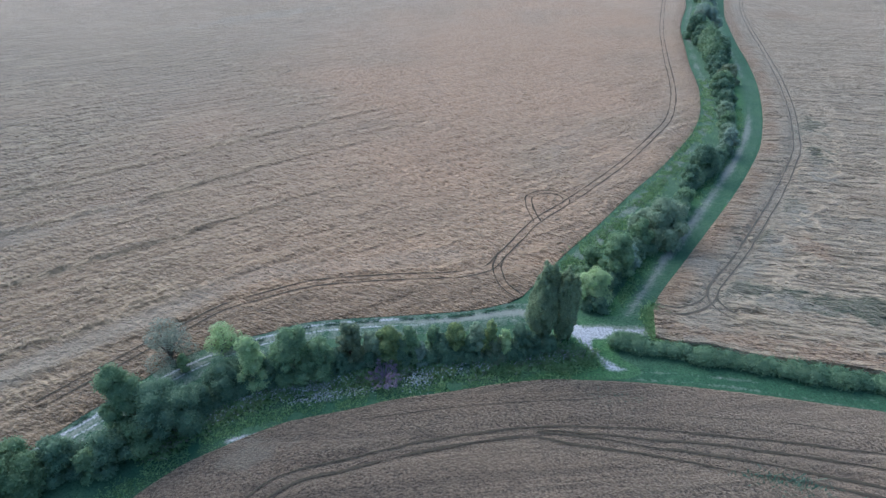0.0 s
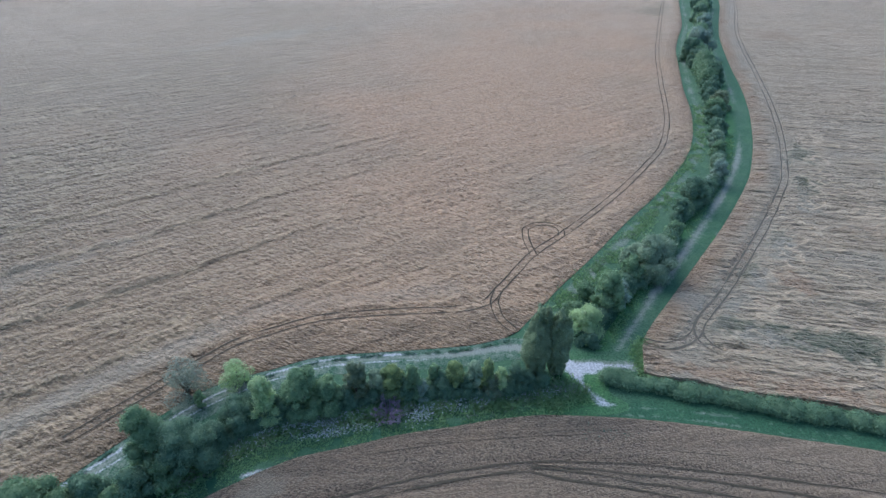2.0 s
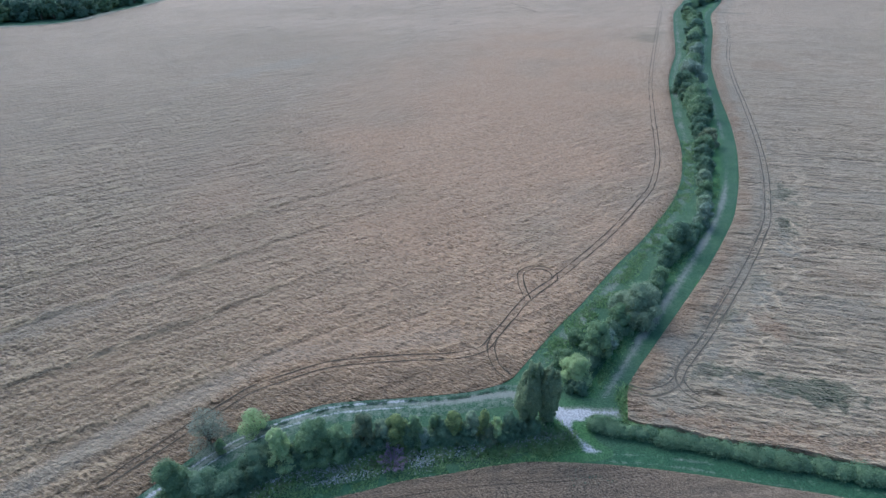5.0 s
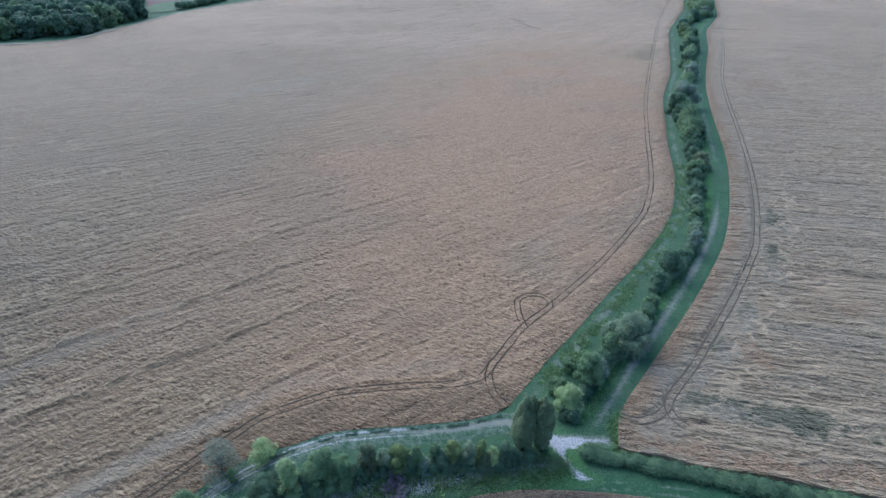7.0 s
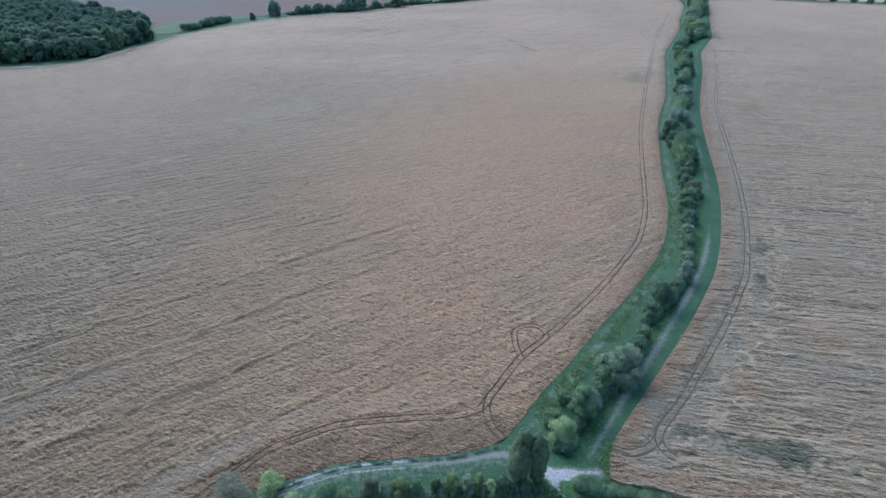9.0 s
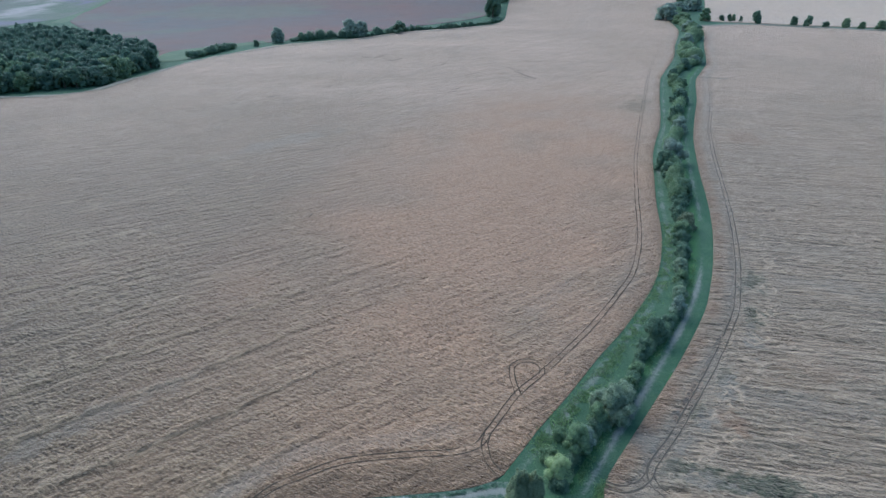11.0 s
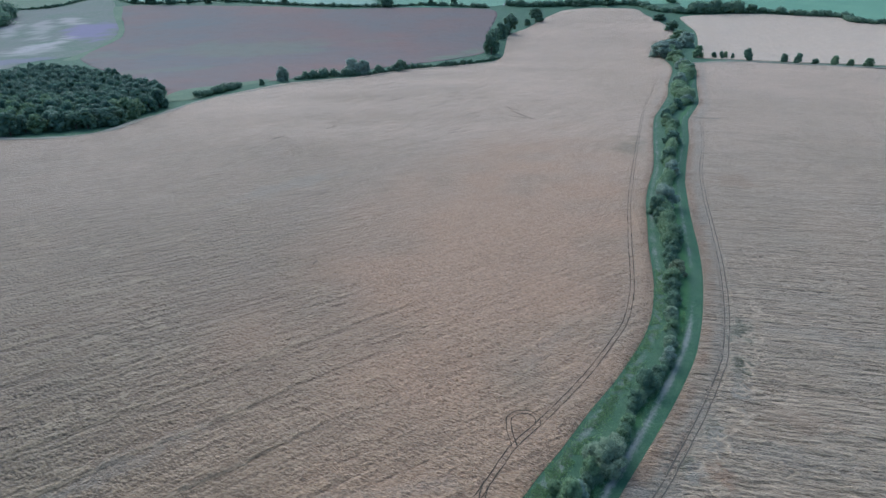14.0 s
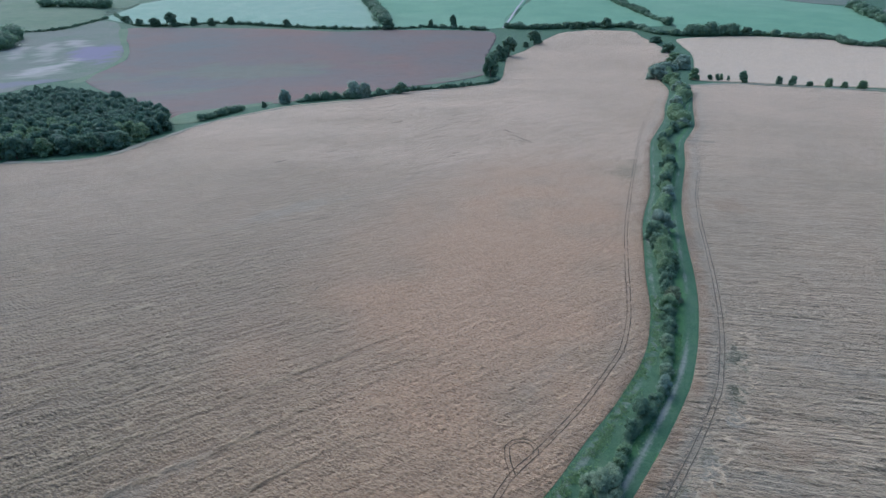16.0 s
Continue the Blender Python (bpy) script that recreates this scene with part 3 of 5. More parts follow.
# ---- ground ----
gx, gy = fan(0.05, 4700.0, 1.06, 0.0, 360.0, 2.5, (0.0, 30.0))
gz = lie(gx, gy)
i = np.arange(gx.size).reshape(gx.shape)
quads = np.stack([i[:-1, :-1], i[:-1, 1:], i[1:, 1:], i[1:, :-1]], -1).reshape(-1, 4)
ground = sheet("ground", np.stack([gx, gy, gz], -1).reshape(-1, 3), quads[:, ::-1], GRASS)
tagged(ground, "dark green rough grass between the fields", "ground", kind="structure")

west_out = np.vstack([curve(LANE_EDGE, 1.5), curve(BELT_WEST, 2.0), curve(WEST_NORTH, 8.0), [(-560, 440), (-600, 100)]])
east_out = np.vstack([curve(BELT_EAST, 2.0), curve(EAST_NORTH, 10.0), curve(EAST_SOUTH, 2.0)])
south_out = np.vstack([curve(SOUTH_NORTH, 1.5), [(300, -150), (-120, -150)]])

west_ruts = [beside(curve(WEST_TRACK, 1.0), o) for o in (-0.85, 0.85)] + [beside(curve(WEST_BRANCH, 0.8), o) for o in (-0.8, 0.8)] + [beside(curve(TURNING_LOOP, 0.7), o) for o in (-0.7, 0.7)]
east_ruts = [beside(curve(EAST_TRACK, 1.0), o) for o in (-0.85, 0.85)] + [beside(curve(EAST_BRANCH, 0.8), o) for o in (-0.8, 0.8)]
south_ruts = [curve(t, 1.0) for t in (TRAM_UPPER, TRAM_LOWER, TRAM_FORK, TRAM_MID)]


def turned_to(x, y, angle):
    ca, sa = math.cos(radians(angle)), math.sin(radians(angle))
    return x * ca + y * sa, y * ca - x * sa


def swaths(x, y):
    """Swaths of the west field, counted across them, a little wavy."""
    u, v = turned_to(x, y, 35.5)
    return (v - 87.6 + 2.4 * (ripple(u, v, 70.0, 8) - 0.5) + 0.9 * (ripple(u, v, 9.0, 9) - 0.5) + 1.5 * (ripple(u, v, 2.6, 10) - 0.5)) / 20.9


def east_swaths(x, y):
    u, v = turned_to(x, y, -13)
    return (v - 87.3 + 2.0 * (ripple(u, v, 50.0, 8) - 0.5) + 1.2 * (ripple(u, v, 7.0, 9) - 0.5) + 0.8 * (ripple(u, v, 2.4, 53) - 0.5)) / 9.8


def seam_west(x, y):
    """How sharply the swaths part: best in the west, broken elsewhere."""
    u, v = turned_to(x, y, 35.5)
    return np.clip(0.85 - (x + 50 - 0.25 * (y - 90)) / 95, 0.10, 1) * np.clip((230 - y) / 120, 0.28, 1) * np.clip(2.2 * ripple(u / 2.5, v, 26.0, 25) - 0.15, 0.1, 1) * np.clip((v - 74) / 6, 0, 1)


def seam_east(x, y):
    u, v = turned_to(x, y, -13)
    return np.clip(3.0 * ripple(u / 3, v, 12.0, 26) - 0.9, 0.05, 1)


def pieces(line, n=10):
    return [line[k:k + n + 1] for k in range(0, len(line) - 1, n)]


def worn_edge(x, y, z, lines):
    """The crop thins and drops towards its edges."""
    d = lines_near(x, y, lines, 2.0)
    return z * np.clip(0.25 + d / 2.0, 0, 1)


def crests(u, v, size, stretch, seed, push=0.45):
    """Rounded crests, 0 to 1, that lean over to the south and fall steeply there."""
    for k in range(2):
        h = 1 - np.abs(2 * ripple(u / stretch, v if k == 0 else v + push * size * h, size, seed) - 1)
    return h * h * (3 - 2 * h)


def west_wisps(x, y):
    """Crests of leaning ears, 0 to 1, combed across the swaths."""
    u, v = turned_to(x, y, -20)
    u, v = u + 2.0 * (ripple(u, v, 6.0, 41) - 0.5), v + 2.0 * (ripple(u, v, 4.5, 42) - 0.5)
    big, small = crests(u, v, 1.7, 1.8, 4), crests(u + 7, v, 1.0, 1.6, 43)
    rough = np.clip(0.35 + 1.0 * ripple(u / 2, v, 13.0, 46), 0.3, 1)
    calm = np.clip(swaths(x, y) % 1.0 * 1.6 - 0.6, 0, 1) * seam_west(x, y)
    standing = np.clip(lines_near(x, y, pieces(lane_e), 12.0) / 9.0 - 0.3, 0.15, 1)
    return (0.5 * big + 0.5 * small) * rough * (1 - 0.5 * calm) * np.where(y < 95, standing, 1.0)


def straw_maze(x, y):
    """Winding ridges of straw left standing round the flattened patches east of the track."""
    wind = ripple(x + 2.0 * ripple(x, y, 2.2, 52), y + 2.0 * ripple(x, y, 2.6, 54), 3.4, 27)
    return (1 - np.abs(2 * wind - 1)) ** 4 * np.clip(1.5 - lines_near(x, y, pieces(maze_line), 9.0) / 5.0, 0, 1) * np.clip((240 - y) / 60, 0, 1)


def east_crests(x, y):
    """Long broken crests of pushed-up straw, shorter ones between, and a maze of them by the track."""
    u, v = turned_to(x, y, -12)
    w = v + 2.0 * (ripple(u, v, 15.0, 3) - 0.5) + 1.0 * (ripple(u, v, 4.0, 47) - 0.5)
    run = 0.9 * crests(u, w, 2.3, 8.0, 1) ** 2 * np.clip(2.6 * ripple(u / 4, w, 5.0, 44) - 0.5, 0, 1)
    mid = 0.75 * crests(u, w, 1.4, 3.2, 45) ** 1.5 * np.clip(0.3 + ripple(u / 2, w, 9.0, 48), 0.2, 1)
    fine = 0.4 * crests(u, w, 1.1, 2.4, 49)
    return np.clip(np.maximum(np.maximum(np.maximum(run, mid), fine), straw_maze(x, y)), 0, 1)


def east_troughs(x, y):
    """Hollows pressed in along the south side of each crest."""
    return np.clip(east_crests(x + 0.18, y + 0.8) - east_crests(x, y), 0, 1)


def west_rise(x, y):
    u, v = turned_to(x, y, -14)
    p, q = turned_to(x, y, 35.5)
    phase = swaths(x, y) % 1.0
    step = np.where(phase < 0.02, phase / 0.02, (1 - (phase - 0.02) / 0.98) ** 2.5)      # steep on the south side of each swath
    low = 1 - np.abs(2 * ripple(p / 9, q + 1.5 * ripple(p, q, 14.0, 6), 4.2, 7) - 1)
    z = 0.36 + 0.42 * step * seam_west(x, y) * (0.35 + 1.1 * ripple(x, y, 2.4, 50)) + 0.24 * (low ** 2 - 0.3) + 0.50 * (west_wisps(x, y) - 0.3) + 0.14 * (ripple(u / 3, v, 2.6, 2) - 0.5)
    return worn_edge(x, y, z, pieces(belt_w) + pieces(lane_e))


def east_rise(x, y):
    u, v = turned_to(x, y, -14)
    v = v + 2.0 * (ripple(u, v, 12.0, 3) - 0.5)
    crest = 1 - np.abs(2 * ripple(u / 12, v, 2.8, 1) - 1)
    phase = east_swaths(x, y) % 1.0
    step = np.where(phase < 0.04, phase / 0.04, np.maximum(0, 1 - (phase - 0.04) / 0.45))
    z = 0.34 + 0.7 * east_crests(x, y) - 0.2 * east_troughs(x, y) + 0.14 * (crest ** 2 - 0.4) + 0.45 * step * seam_east(x, y) + 0.16 * (ripple(u / 3.2, v, 1.1, 2) - 0.5) + 0.12 * (ripple(u, v, 0.9, 4) - 0.5)
    return worn_edge(x, y, z, pieces(belt_e))


def south_rise(x, y):
    return 0.6 + 0.10 * (ripple(x, y, 0.9, 4) - 0.5) + 0.06 * (ripple(x / 5, y, 2.0, 5) - 0.5)


belt_w, belt_e = curve(BELT_WEST, 2.0), curve(BELT_EAST, 2.0)
maze_line = beside(curve(EAST_TRACK[5:16], 2.0), -9.0)
lane_e = curve(LANE_EDGE, 2.0)


def rim(line, at, half, strong, seed):
    """A band of some width at a distance from a line, broken up."""
    def mask(x, y):
        d = lines_near(x, y, [line], at + half + 1)
        return strong * np.clip(1.4 * (1 - np.abs(d - at) / half), 0, 1) * np.clip(1.6 * ripple(x, y, 7.0, seed) * (0.5 + ripple(x, y, 1.6, seed + 1)), 0, 1)
    return mask


def standing_rim(x, y):
    """Standing crop between the wheel track and the lane."""
    d = lines_near(x, y, pieces(lane_e), 10.0)
    return np.clip((9.5 - d) / 2.5, 0, 1) * np.clip((y - 40) / 12, 0, 1) * (0.65 + 0.35 * ripple(x, y, 5.0, 32))


west_rim, east_rim, east_grey, west_grey = rim(belt_w, 1.8, 3.6, 0.9, 30), rim(belt_e, 1.8, 3.4, 0.85, 34), rim(belt_e, 8.0, 5.5, 0.5, 36), rim(belt_w, 9.0, 6.0, 0.3, 38)
WEST_WEEDY = [(150, 416, 40, 14, 66, 0.55)]
WEST_BARE = [(-90, 90, 40, 5, 42, 0.4), (40, 150, 30, 4, 52, 0.4), (-100, 330, 60, 14, 45, 0.4)]
WEST_RUDDY = [(26, 96, 12, 3, 50, 0.8), (43, 116, 18, 3.0, 52, 0.7), (-16, 72.5, 20, 2.2, 5, 0.5), (-38, 64, 12, 2.0, 35, 0.5), (-10, 100, 22, 8, 30, 0.35), (70, 185, 16, 8, 60, 0.4), (0, 140, 30, 14, 35, 0.25)]
flat_line = curve([(-72, 46), (-58.8, 60.2), (-48.6, 68.7), (-40.8, 75.5), (-33.7, 80.4), (-20.7, 82.6), (-9.7, 84.6), (1.8, 87.2)], 2.0)


def flat_band(x, y):
    d = lines_near(x, y, [flat_line], 6.0)
    return 0.75 * np.clip(1.5 - d / 2.4, 0, 1) * np.clip(0.4 + ripple(x, y, 8.0, 22), 0, 1)


def ripe(x, y):
    """The ruddiest stretch of the west field, west of the belt."""
    s = np.clip(1.25 - np.hypot((x - 15 - 0.28 * (y - 180)) / 95, (y - 250) / 230), 0, 1)
    return np.clip(s * (0.35 + 1.1 * ripple(x, y, 26.0, 28)) * 1.1, 0, 0.9)


def lodged(x, y):
    """Where the west field lies flattest and greyest."""
    s = np.clip((-22 - x + 0.22 * (y - 90)) / 75, 0, 1) * np.clip((620 - y) / 350, 0, 1)
    return np.clip(s * (0.55 + 0.7 * ripple(x, y, 34.0, 23)) + 0.25 * (ripple(x, y, 22.0, 24) - 0.5), 0, 1)


# top and stalk masks follow the crests that get painted light and shade
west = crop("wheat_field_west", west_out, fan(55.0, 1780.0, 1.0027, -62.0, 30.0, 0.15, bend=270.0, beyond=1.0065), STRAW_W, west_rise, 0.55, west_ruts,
            {"weedy": WEST_WEEDY, "bare": WEST_BARE, "ruddy": WEST_RUDDY}, masks={"swath": swaths, "top": lambda x, y: 0.45 + (west_wisps(x, y) - 0.45) * np.clip((330 - y) / 100, 0, 1), "stalk_shade": lambda x, y: np.clip(4.5 * (west_wisps(x, y + 0.5) - west_wisps(x, y)), 0, 1) * np.clip((330 - y) / 100, 0, 1), "ripe": ripe, "seam": seam_west, "lodged": lodged, "ruddy": west_rim, "standing": standing_rim, "bare": lambda x, y: np.maximum(west_grey(x, y), flat_band(x, y)),
                                                            "far_light": lambda x, y: np.clip((y - 60 + 0.25 * np.minimum(x, 100)) / 520, 0, 1) ** 0.8 * (0.6 + 0.5 * ripple(x / 2, y, 60.0, 40))})
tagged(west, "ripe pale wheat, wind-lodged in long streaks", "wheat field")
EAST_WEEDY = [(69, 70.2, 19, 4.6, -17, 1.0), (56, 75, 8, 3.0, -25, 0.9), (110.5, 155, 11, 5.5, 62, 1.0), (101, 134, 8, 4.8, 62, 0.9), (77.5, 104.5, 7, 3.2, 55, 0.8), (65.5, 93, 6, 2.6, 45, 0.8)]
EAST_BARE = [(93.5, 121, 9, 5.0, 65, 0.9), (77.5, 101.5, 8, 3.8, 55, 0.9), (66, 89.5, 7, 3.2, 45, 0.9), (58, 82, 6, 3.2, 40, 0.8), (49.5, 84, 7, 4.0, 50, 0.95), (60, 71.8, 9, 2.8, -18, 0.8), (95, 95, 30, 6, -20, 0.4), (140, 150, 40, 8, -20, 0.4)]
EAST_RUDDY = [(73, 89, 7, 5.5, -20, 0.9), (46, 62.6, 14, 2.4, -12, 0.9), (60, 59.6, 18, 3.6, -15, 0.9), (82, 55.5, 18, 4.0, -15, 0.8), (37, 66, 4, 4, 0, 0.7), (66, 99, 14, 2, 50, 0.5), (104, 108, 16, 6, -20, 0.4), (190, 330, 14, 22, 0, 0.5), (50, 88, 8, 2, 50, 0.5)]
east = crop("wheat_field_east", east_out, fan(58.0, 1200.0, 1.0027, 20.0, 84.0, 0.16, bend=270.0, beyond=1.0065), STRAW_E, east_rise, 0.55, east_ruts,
            {"weedy": EAST_WEEDY, "bare": EAST_BARE, "ruddy": EAST_RUDDY}, masks={"swath": east_swaths, "maze": straw_maze, "top": lambda x, y: 0.45 + (east_crests(x, y) - 0.45) * np.clip((260 - y) / 100, 0, 1), "stalk_shade": lambda x, y: np.clip(4.0 * (east_crests(x, y + 0.5) - east_crests(x, y)), 0, 1) * np.clip((260 - y) / 100, 0, 1), "seam": seam_east, "ruddy": east_rim, "bare": east_grey, "far_light": lambda x, y: np.clip((y - 120) / 550, 0, 1) * (0.55 + 0.5 * ripple(x, y, 60.0, 41))})
tagged(east, "ripe wheat flattened in ridges, with weedy patches", "wheat field")
south = crop("wheat_field_south", south_out, net(-110, 160, -40, 56, 0.5), STRAW_S, south_rise, 0.6, south_ruts,
             {"bare": [(-24, 42, 6, 2.5, 30, 0.5)], "ruddy": [(2, 50, 20, 2.5, 8, 0.2)]})
tagged(south, "standing brown wheat with sprayer tramlines", "wheat field")
ne_out = curve([(462, 1022), (521, 992), (598, 951), (722, 896), (1010, 690), (1500, 1150), (1101, 1416), (1023, 1444), (1027, 1518), (940, 1550), (849, 1583), (740, 1580), (635, 1551),
                (611, 1468), (592, 1356), (561, 1263), (497, 1107)], 12.0, True)
north_east = crop("wheat_field_beyond", ne_out, net(440, 1520, 680, 1600, 9.0), STRAW_FAR, lambda x, y: 0.6 + 0 * x)
tagged(north_east, "pale ripe wheat beyond a row of trees", "wheat field")

for parent, lines, wide, rut in ((west, west_ruts, 0.26, RUT), (east, east_ruts, 0.30, RUT_PALE), (south, south_ruts, 0.27, RUT)):
    for k, line in enumerate(lines):
        part("wheel_rut", ribbon("wheel_rut", line, wide, rut, 0.38, 0.9, k, 2), parent, "dark pressed wheel rut")

for k, line in enumerate(([(-10.9, 47.4), (-1.9, 48.9), (7.5, 50.1), (17.0, 50.7), (21.8, 50.8)], [(30.4, 48.3), (39.2, 47.4), (46.4, 46.7), (51.8, 45.6), (57.6, 44.5), (90, 38)]  )):
    part("faint_rut", ribbon("faint_rut", curve(line, 0.8), 0.09, RUT, 0.655, 0.9, 50 + k, 2), south, "faint old wheel mark")
SCRATCHES = [[(68, 589), (74, 573), (82, 564)], [(66, 540), (75, 534), (83, 528)], [(73, 561), (84, 533), (89, 523)], [(-112, 736), (-76, 757), (-69, 777)], [(-139, 782), (-109, 769)], [(-98, 663), (-83, 655), (-69, 685)],
             [(-61, 211), (-60, 216)]]
for k, line in enumerate(SCRATCHES):
    part("flattened_streak", ribbon("flattened_streak", curve(line, 1.0), 1.3 if k < 6 else 0.5, SCRATCH, 0.95, 0.8, 60 + k, 2), west, "dark streak of beaten-down wheat")
rng = np.random.default_rng(77)
for k in range(20):                                          # short beaten-down streaks towards the north hedge
    x, y = rng.uniform(-170, 60), rng.uniform(440, 790)
    an, long = radians(36 + rng.uniform(-14, 14)), rng.uniform(5, 16)
    line = [(x, y), (x + long * math.cos(an), y + long * math.sin(an)), (x + 1.9 * long * math.cos(an + 0.08), y + 1.9 * long * math.sin(an + 0.08))]
    part("flattened_streak", ribbon("flattened_streak", curve(line, 1.5), rng.uniform(0.7, 1.7), SCRATCH, 0.93, 0.9, 80 + k, 2), west, "dark streak of beaten-down wheat")
part("flattened_streak", ribbon("flattened_streak", curve([(245, 526), (256, 521), (268, 515)], 1.0), 3.4, MARGIN, 1.08, 0.6, 70, 2), east, "pale strip of beaten-down wheat")
edge = curve([(-398, 457), (-349, 460), (-313, 483), (-305, 529), (-295, 570), (-288, 626), (-271, 672), (-247, 708), (-221, 752), (-181, 784), (-119, 818), (-73, 875), (-19, 911), (66, 959), (96, 992)], 5.0)
tagged(ribbon("field_margin", beside(edge, 5.0), 6.5, MARGIN, 0.9, 0.7, 71, 3), "pale dry track along the edge of the wheat", "track", kind="structure")
row_edge = curve([(428, 954), (508, 972), (582, 934), (649, 892), (705, 868), (990, 660)], 8.0)
tagged(ribbon("field_margin", row_edge, 15.0, MARGIN, 0.9, 0.6, 72, 3), "pale dry strip between two wheat fields", "track", kind="structure")

# far fields on the hillside
FAR = [
    ("ploughed_field", PLOUGH, "bare brown ploughed field", [(-711, 1094), (-750, 1268), (-766, 1360), (-860, 1554), (-1017, 1841), (-882, 1855), (-505, 1805), (-316, 1738), (-164, 1760), (126, 1719),
     (150, 1640), (104, 1348), (88, 1134), (37, 1052), (-84, 956), (-168, 875), (-241, 809), (-288, 751), (-315, 683), (-330, 646), (-372, 728)]),
    ("stubble_field", STUBBLE, "grey-green stubble field with pale bare streaks", [(-772, 950), (-782, 1051), (-732, 1129), (-780, 1361), (-983, 1750), (-1177, 2029), (-1226, 1821), (-1700, 1754), (-1300, 900)]),
    ("pale_pasture", PALE_PASTURE, "pale bleached pasture on the hillside", [(-1283, 2184), (-1046, 1965), (-779, 1972), (-333, 1840), (-209, 1854), (-327, 2519), (-420, 3000), (-1100, 3000), (-1346, 2472)]),
    ("green_pasture", PASTURE, "fresh green pasture on the hillside", [(-190, 1820), (130, 1765), (190, 1800), (360, 2560), (420, 3050), (-400, 3050), (-290, 2500)]),
    ("green_pasture", PASTURE, "fresh green pasture on the hillside", [(200, 1800), (480, 1800), (690, 1800), (720, 2480), (760, 3050), (440, 3050), (380, 2560)]),
    ("green_pasture", PASTURE, "fresh green pasture on the hillside", [(720, 1800), (680, 1625), (900, 1615), (1050, 1530), (1110, 1430), (1360, 1800), (1500, 2180), (1398, 2412), (1400, 3050), (780, 3050), (735, 2480)]),
]
FAR.append(("dull_pasture", DULL, "dull grey-green pasture on the hill", [(-2300, 2900), (-1420, 2700), (-1240, 2151), (-1225, 1860), (-1500, 1800), (-2300, 1800)]))
FAR.append(("bare_field", STUBBLE, "pale grey field high on the hill", [(1420, 2420), (1523, 2260), (1640, 2380), (1800, 2380), (1400, 1830), (1600, 1700), (2300, 2400), (1800, 3000), (1410, 3000)]))
FAR.append(("field_margin", DULL, "green margin round the ploughed field", [(-700, 1060), (-735, 1180), (-757, 1320), (-800, 1440), (-900, 1620), (-1010, 1840), (-1035, 1840), (-930, 1640), (-815, 1440), (-775, 1330), (-750, 1200), (-725, 1060)]))
FAR.append(("field_margin", DULL, "green corner of rough grass by the wood", [(-330, 640), (-300, 660), (-285, 745), (-250, 800), (-262, 815), (-305, 770), (-350, 720)]))
PARTS_OF = {
    "stubble_field": {"mauve": [(-900, 1480, 180, 75, 117, 0.75), (-830, 1055, 90, 80, 0, 0.45)],
                      "pale": [(-885, 1265, 150, 42, 92, 0.7), (-1030, 1475, 200, 40, 121, 0.45), (-1015, 1580, 110, 40, 133, 0.55), (-1120, 1490, 190, 30, 121, 0.5), (-860, 1180, 80, 60, 60, 0.45)]},
    "ploughed_field": {"green": [(-330, 700, 60, 40, 50, 0.8), (-190, 880, 120, 14, 35, 0.8), (10, 1060, 70, 30, 30, 0.7), (60, 1130, 50, 26, 60, 0.6), (-400, 1190, 360, 150, 15, 0.35), (-480, 930, 120, 60, 40, 0.3)]}}
for name, mat, label, outline in FAR:
    o = curve(outline, 20.0, True)
    lo, hi = o.min(0), o.max(0)
    ob = crop(name, o, net(lo[0] - 15, hi[0] + 15, lo[1] - 15, hi[1] + 15, 8.0 if "margin" in name else 12.0), mat, lambda x, y: 0.4 + 0 * x + (0.15 if "margin" in name else 0.0), 0.4, (), PARTS_OF.get(name), skirt="margin" not in name)
    tagged(ob, label, "field")

# lane, chalk junction, grass tracks: thin sheets of turf, each worn in its own way
CHALK_OUT = [(19.9, 67.9), (21.6, 67.4), (23.2, 66.3), (27.4, 66.3), (28.0, 65.0), (25.3, 63.6), (23.8, 63.6), (23.5, 61.7), (24.7, 59.3), (25.7, 58.1), (27.5, 56.9), (25.3, 56.6), (24.2, 57.3),
             (23.6, 59.3), (22.3, 61.7), (20.9, 64.3), (19.4, 66.0)]
BELT_TRACK = [(30.2, 67.5), (31.0, 69.1), (34.2, 73.6), (37.8, 78.5), (43.7, 86.8), (51.1, 96.2), (57.4, 104.6), (64.6, 114.1), (73.5, 126.5), (81.0, 137.3), (88.6, 149.6), (96.1, 163.7), (106.2, 186.2), (114.9, 206.6)]
SE_TRACK = [(25.7, 56.4), (28.0, 55.8), (34.5, 55.3), (42.3, 54.2), (49.6, 52.6), (56.6, 50.9), (61.3, 49.9), (120, 38)]
lane_line, belt_track, se_line = curve(LANE_LINE, 0.8), curve(BELT_TRACK, 0.9), curve(SE_TRACK, 0.9)
chalk_out = curve(CHALK_OUT, 0.5, True)


def off_line(line, reach):
    """1 on a line, falling to 0 at its reach."""
    return lambda x, y: np.clip(1 - lines_near(x, y, [line], reach + 1) / reach, 0, 1)


def patch_of(outline, soft):
    ring = np.vstack([outline, outline[:1]])

    def mask(x, y):
        d = lines_near(x, y, [ring], 6.0)
        return np.clip(0.5 + np.where(within(x, y, outline), d, -d) / soft, 0, 1)
    return mask


def band(line, wide):
    return np.vstack([beside(line, wide / 2), beside(line, -wide / 2)[::-1]])


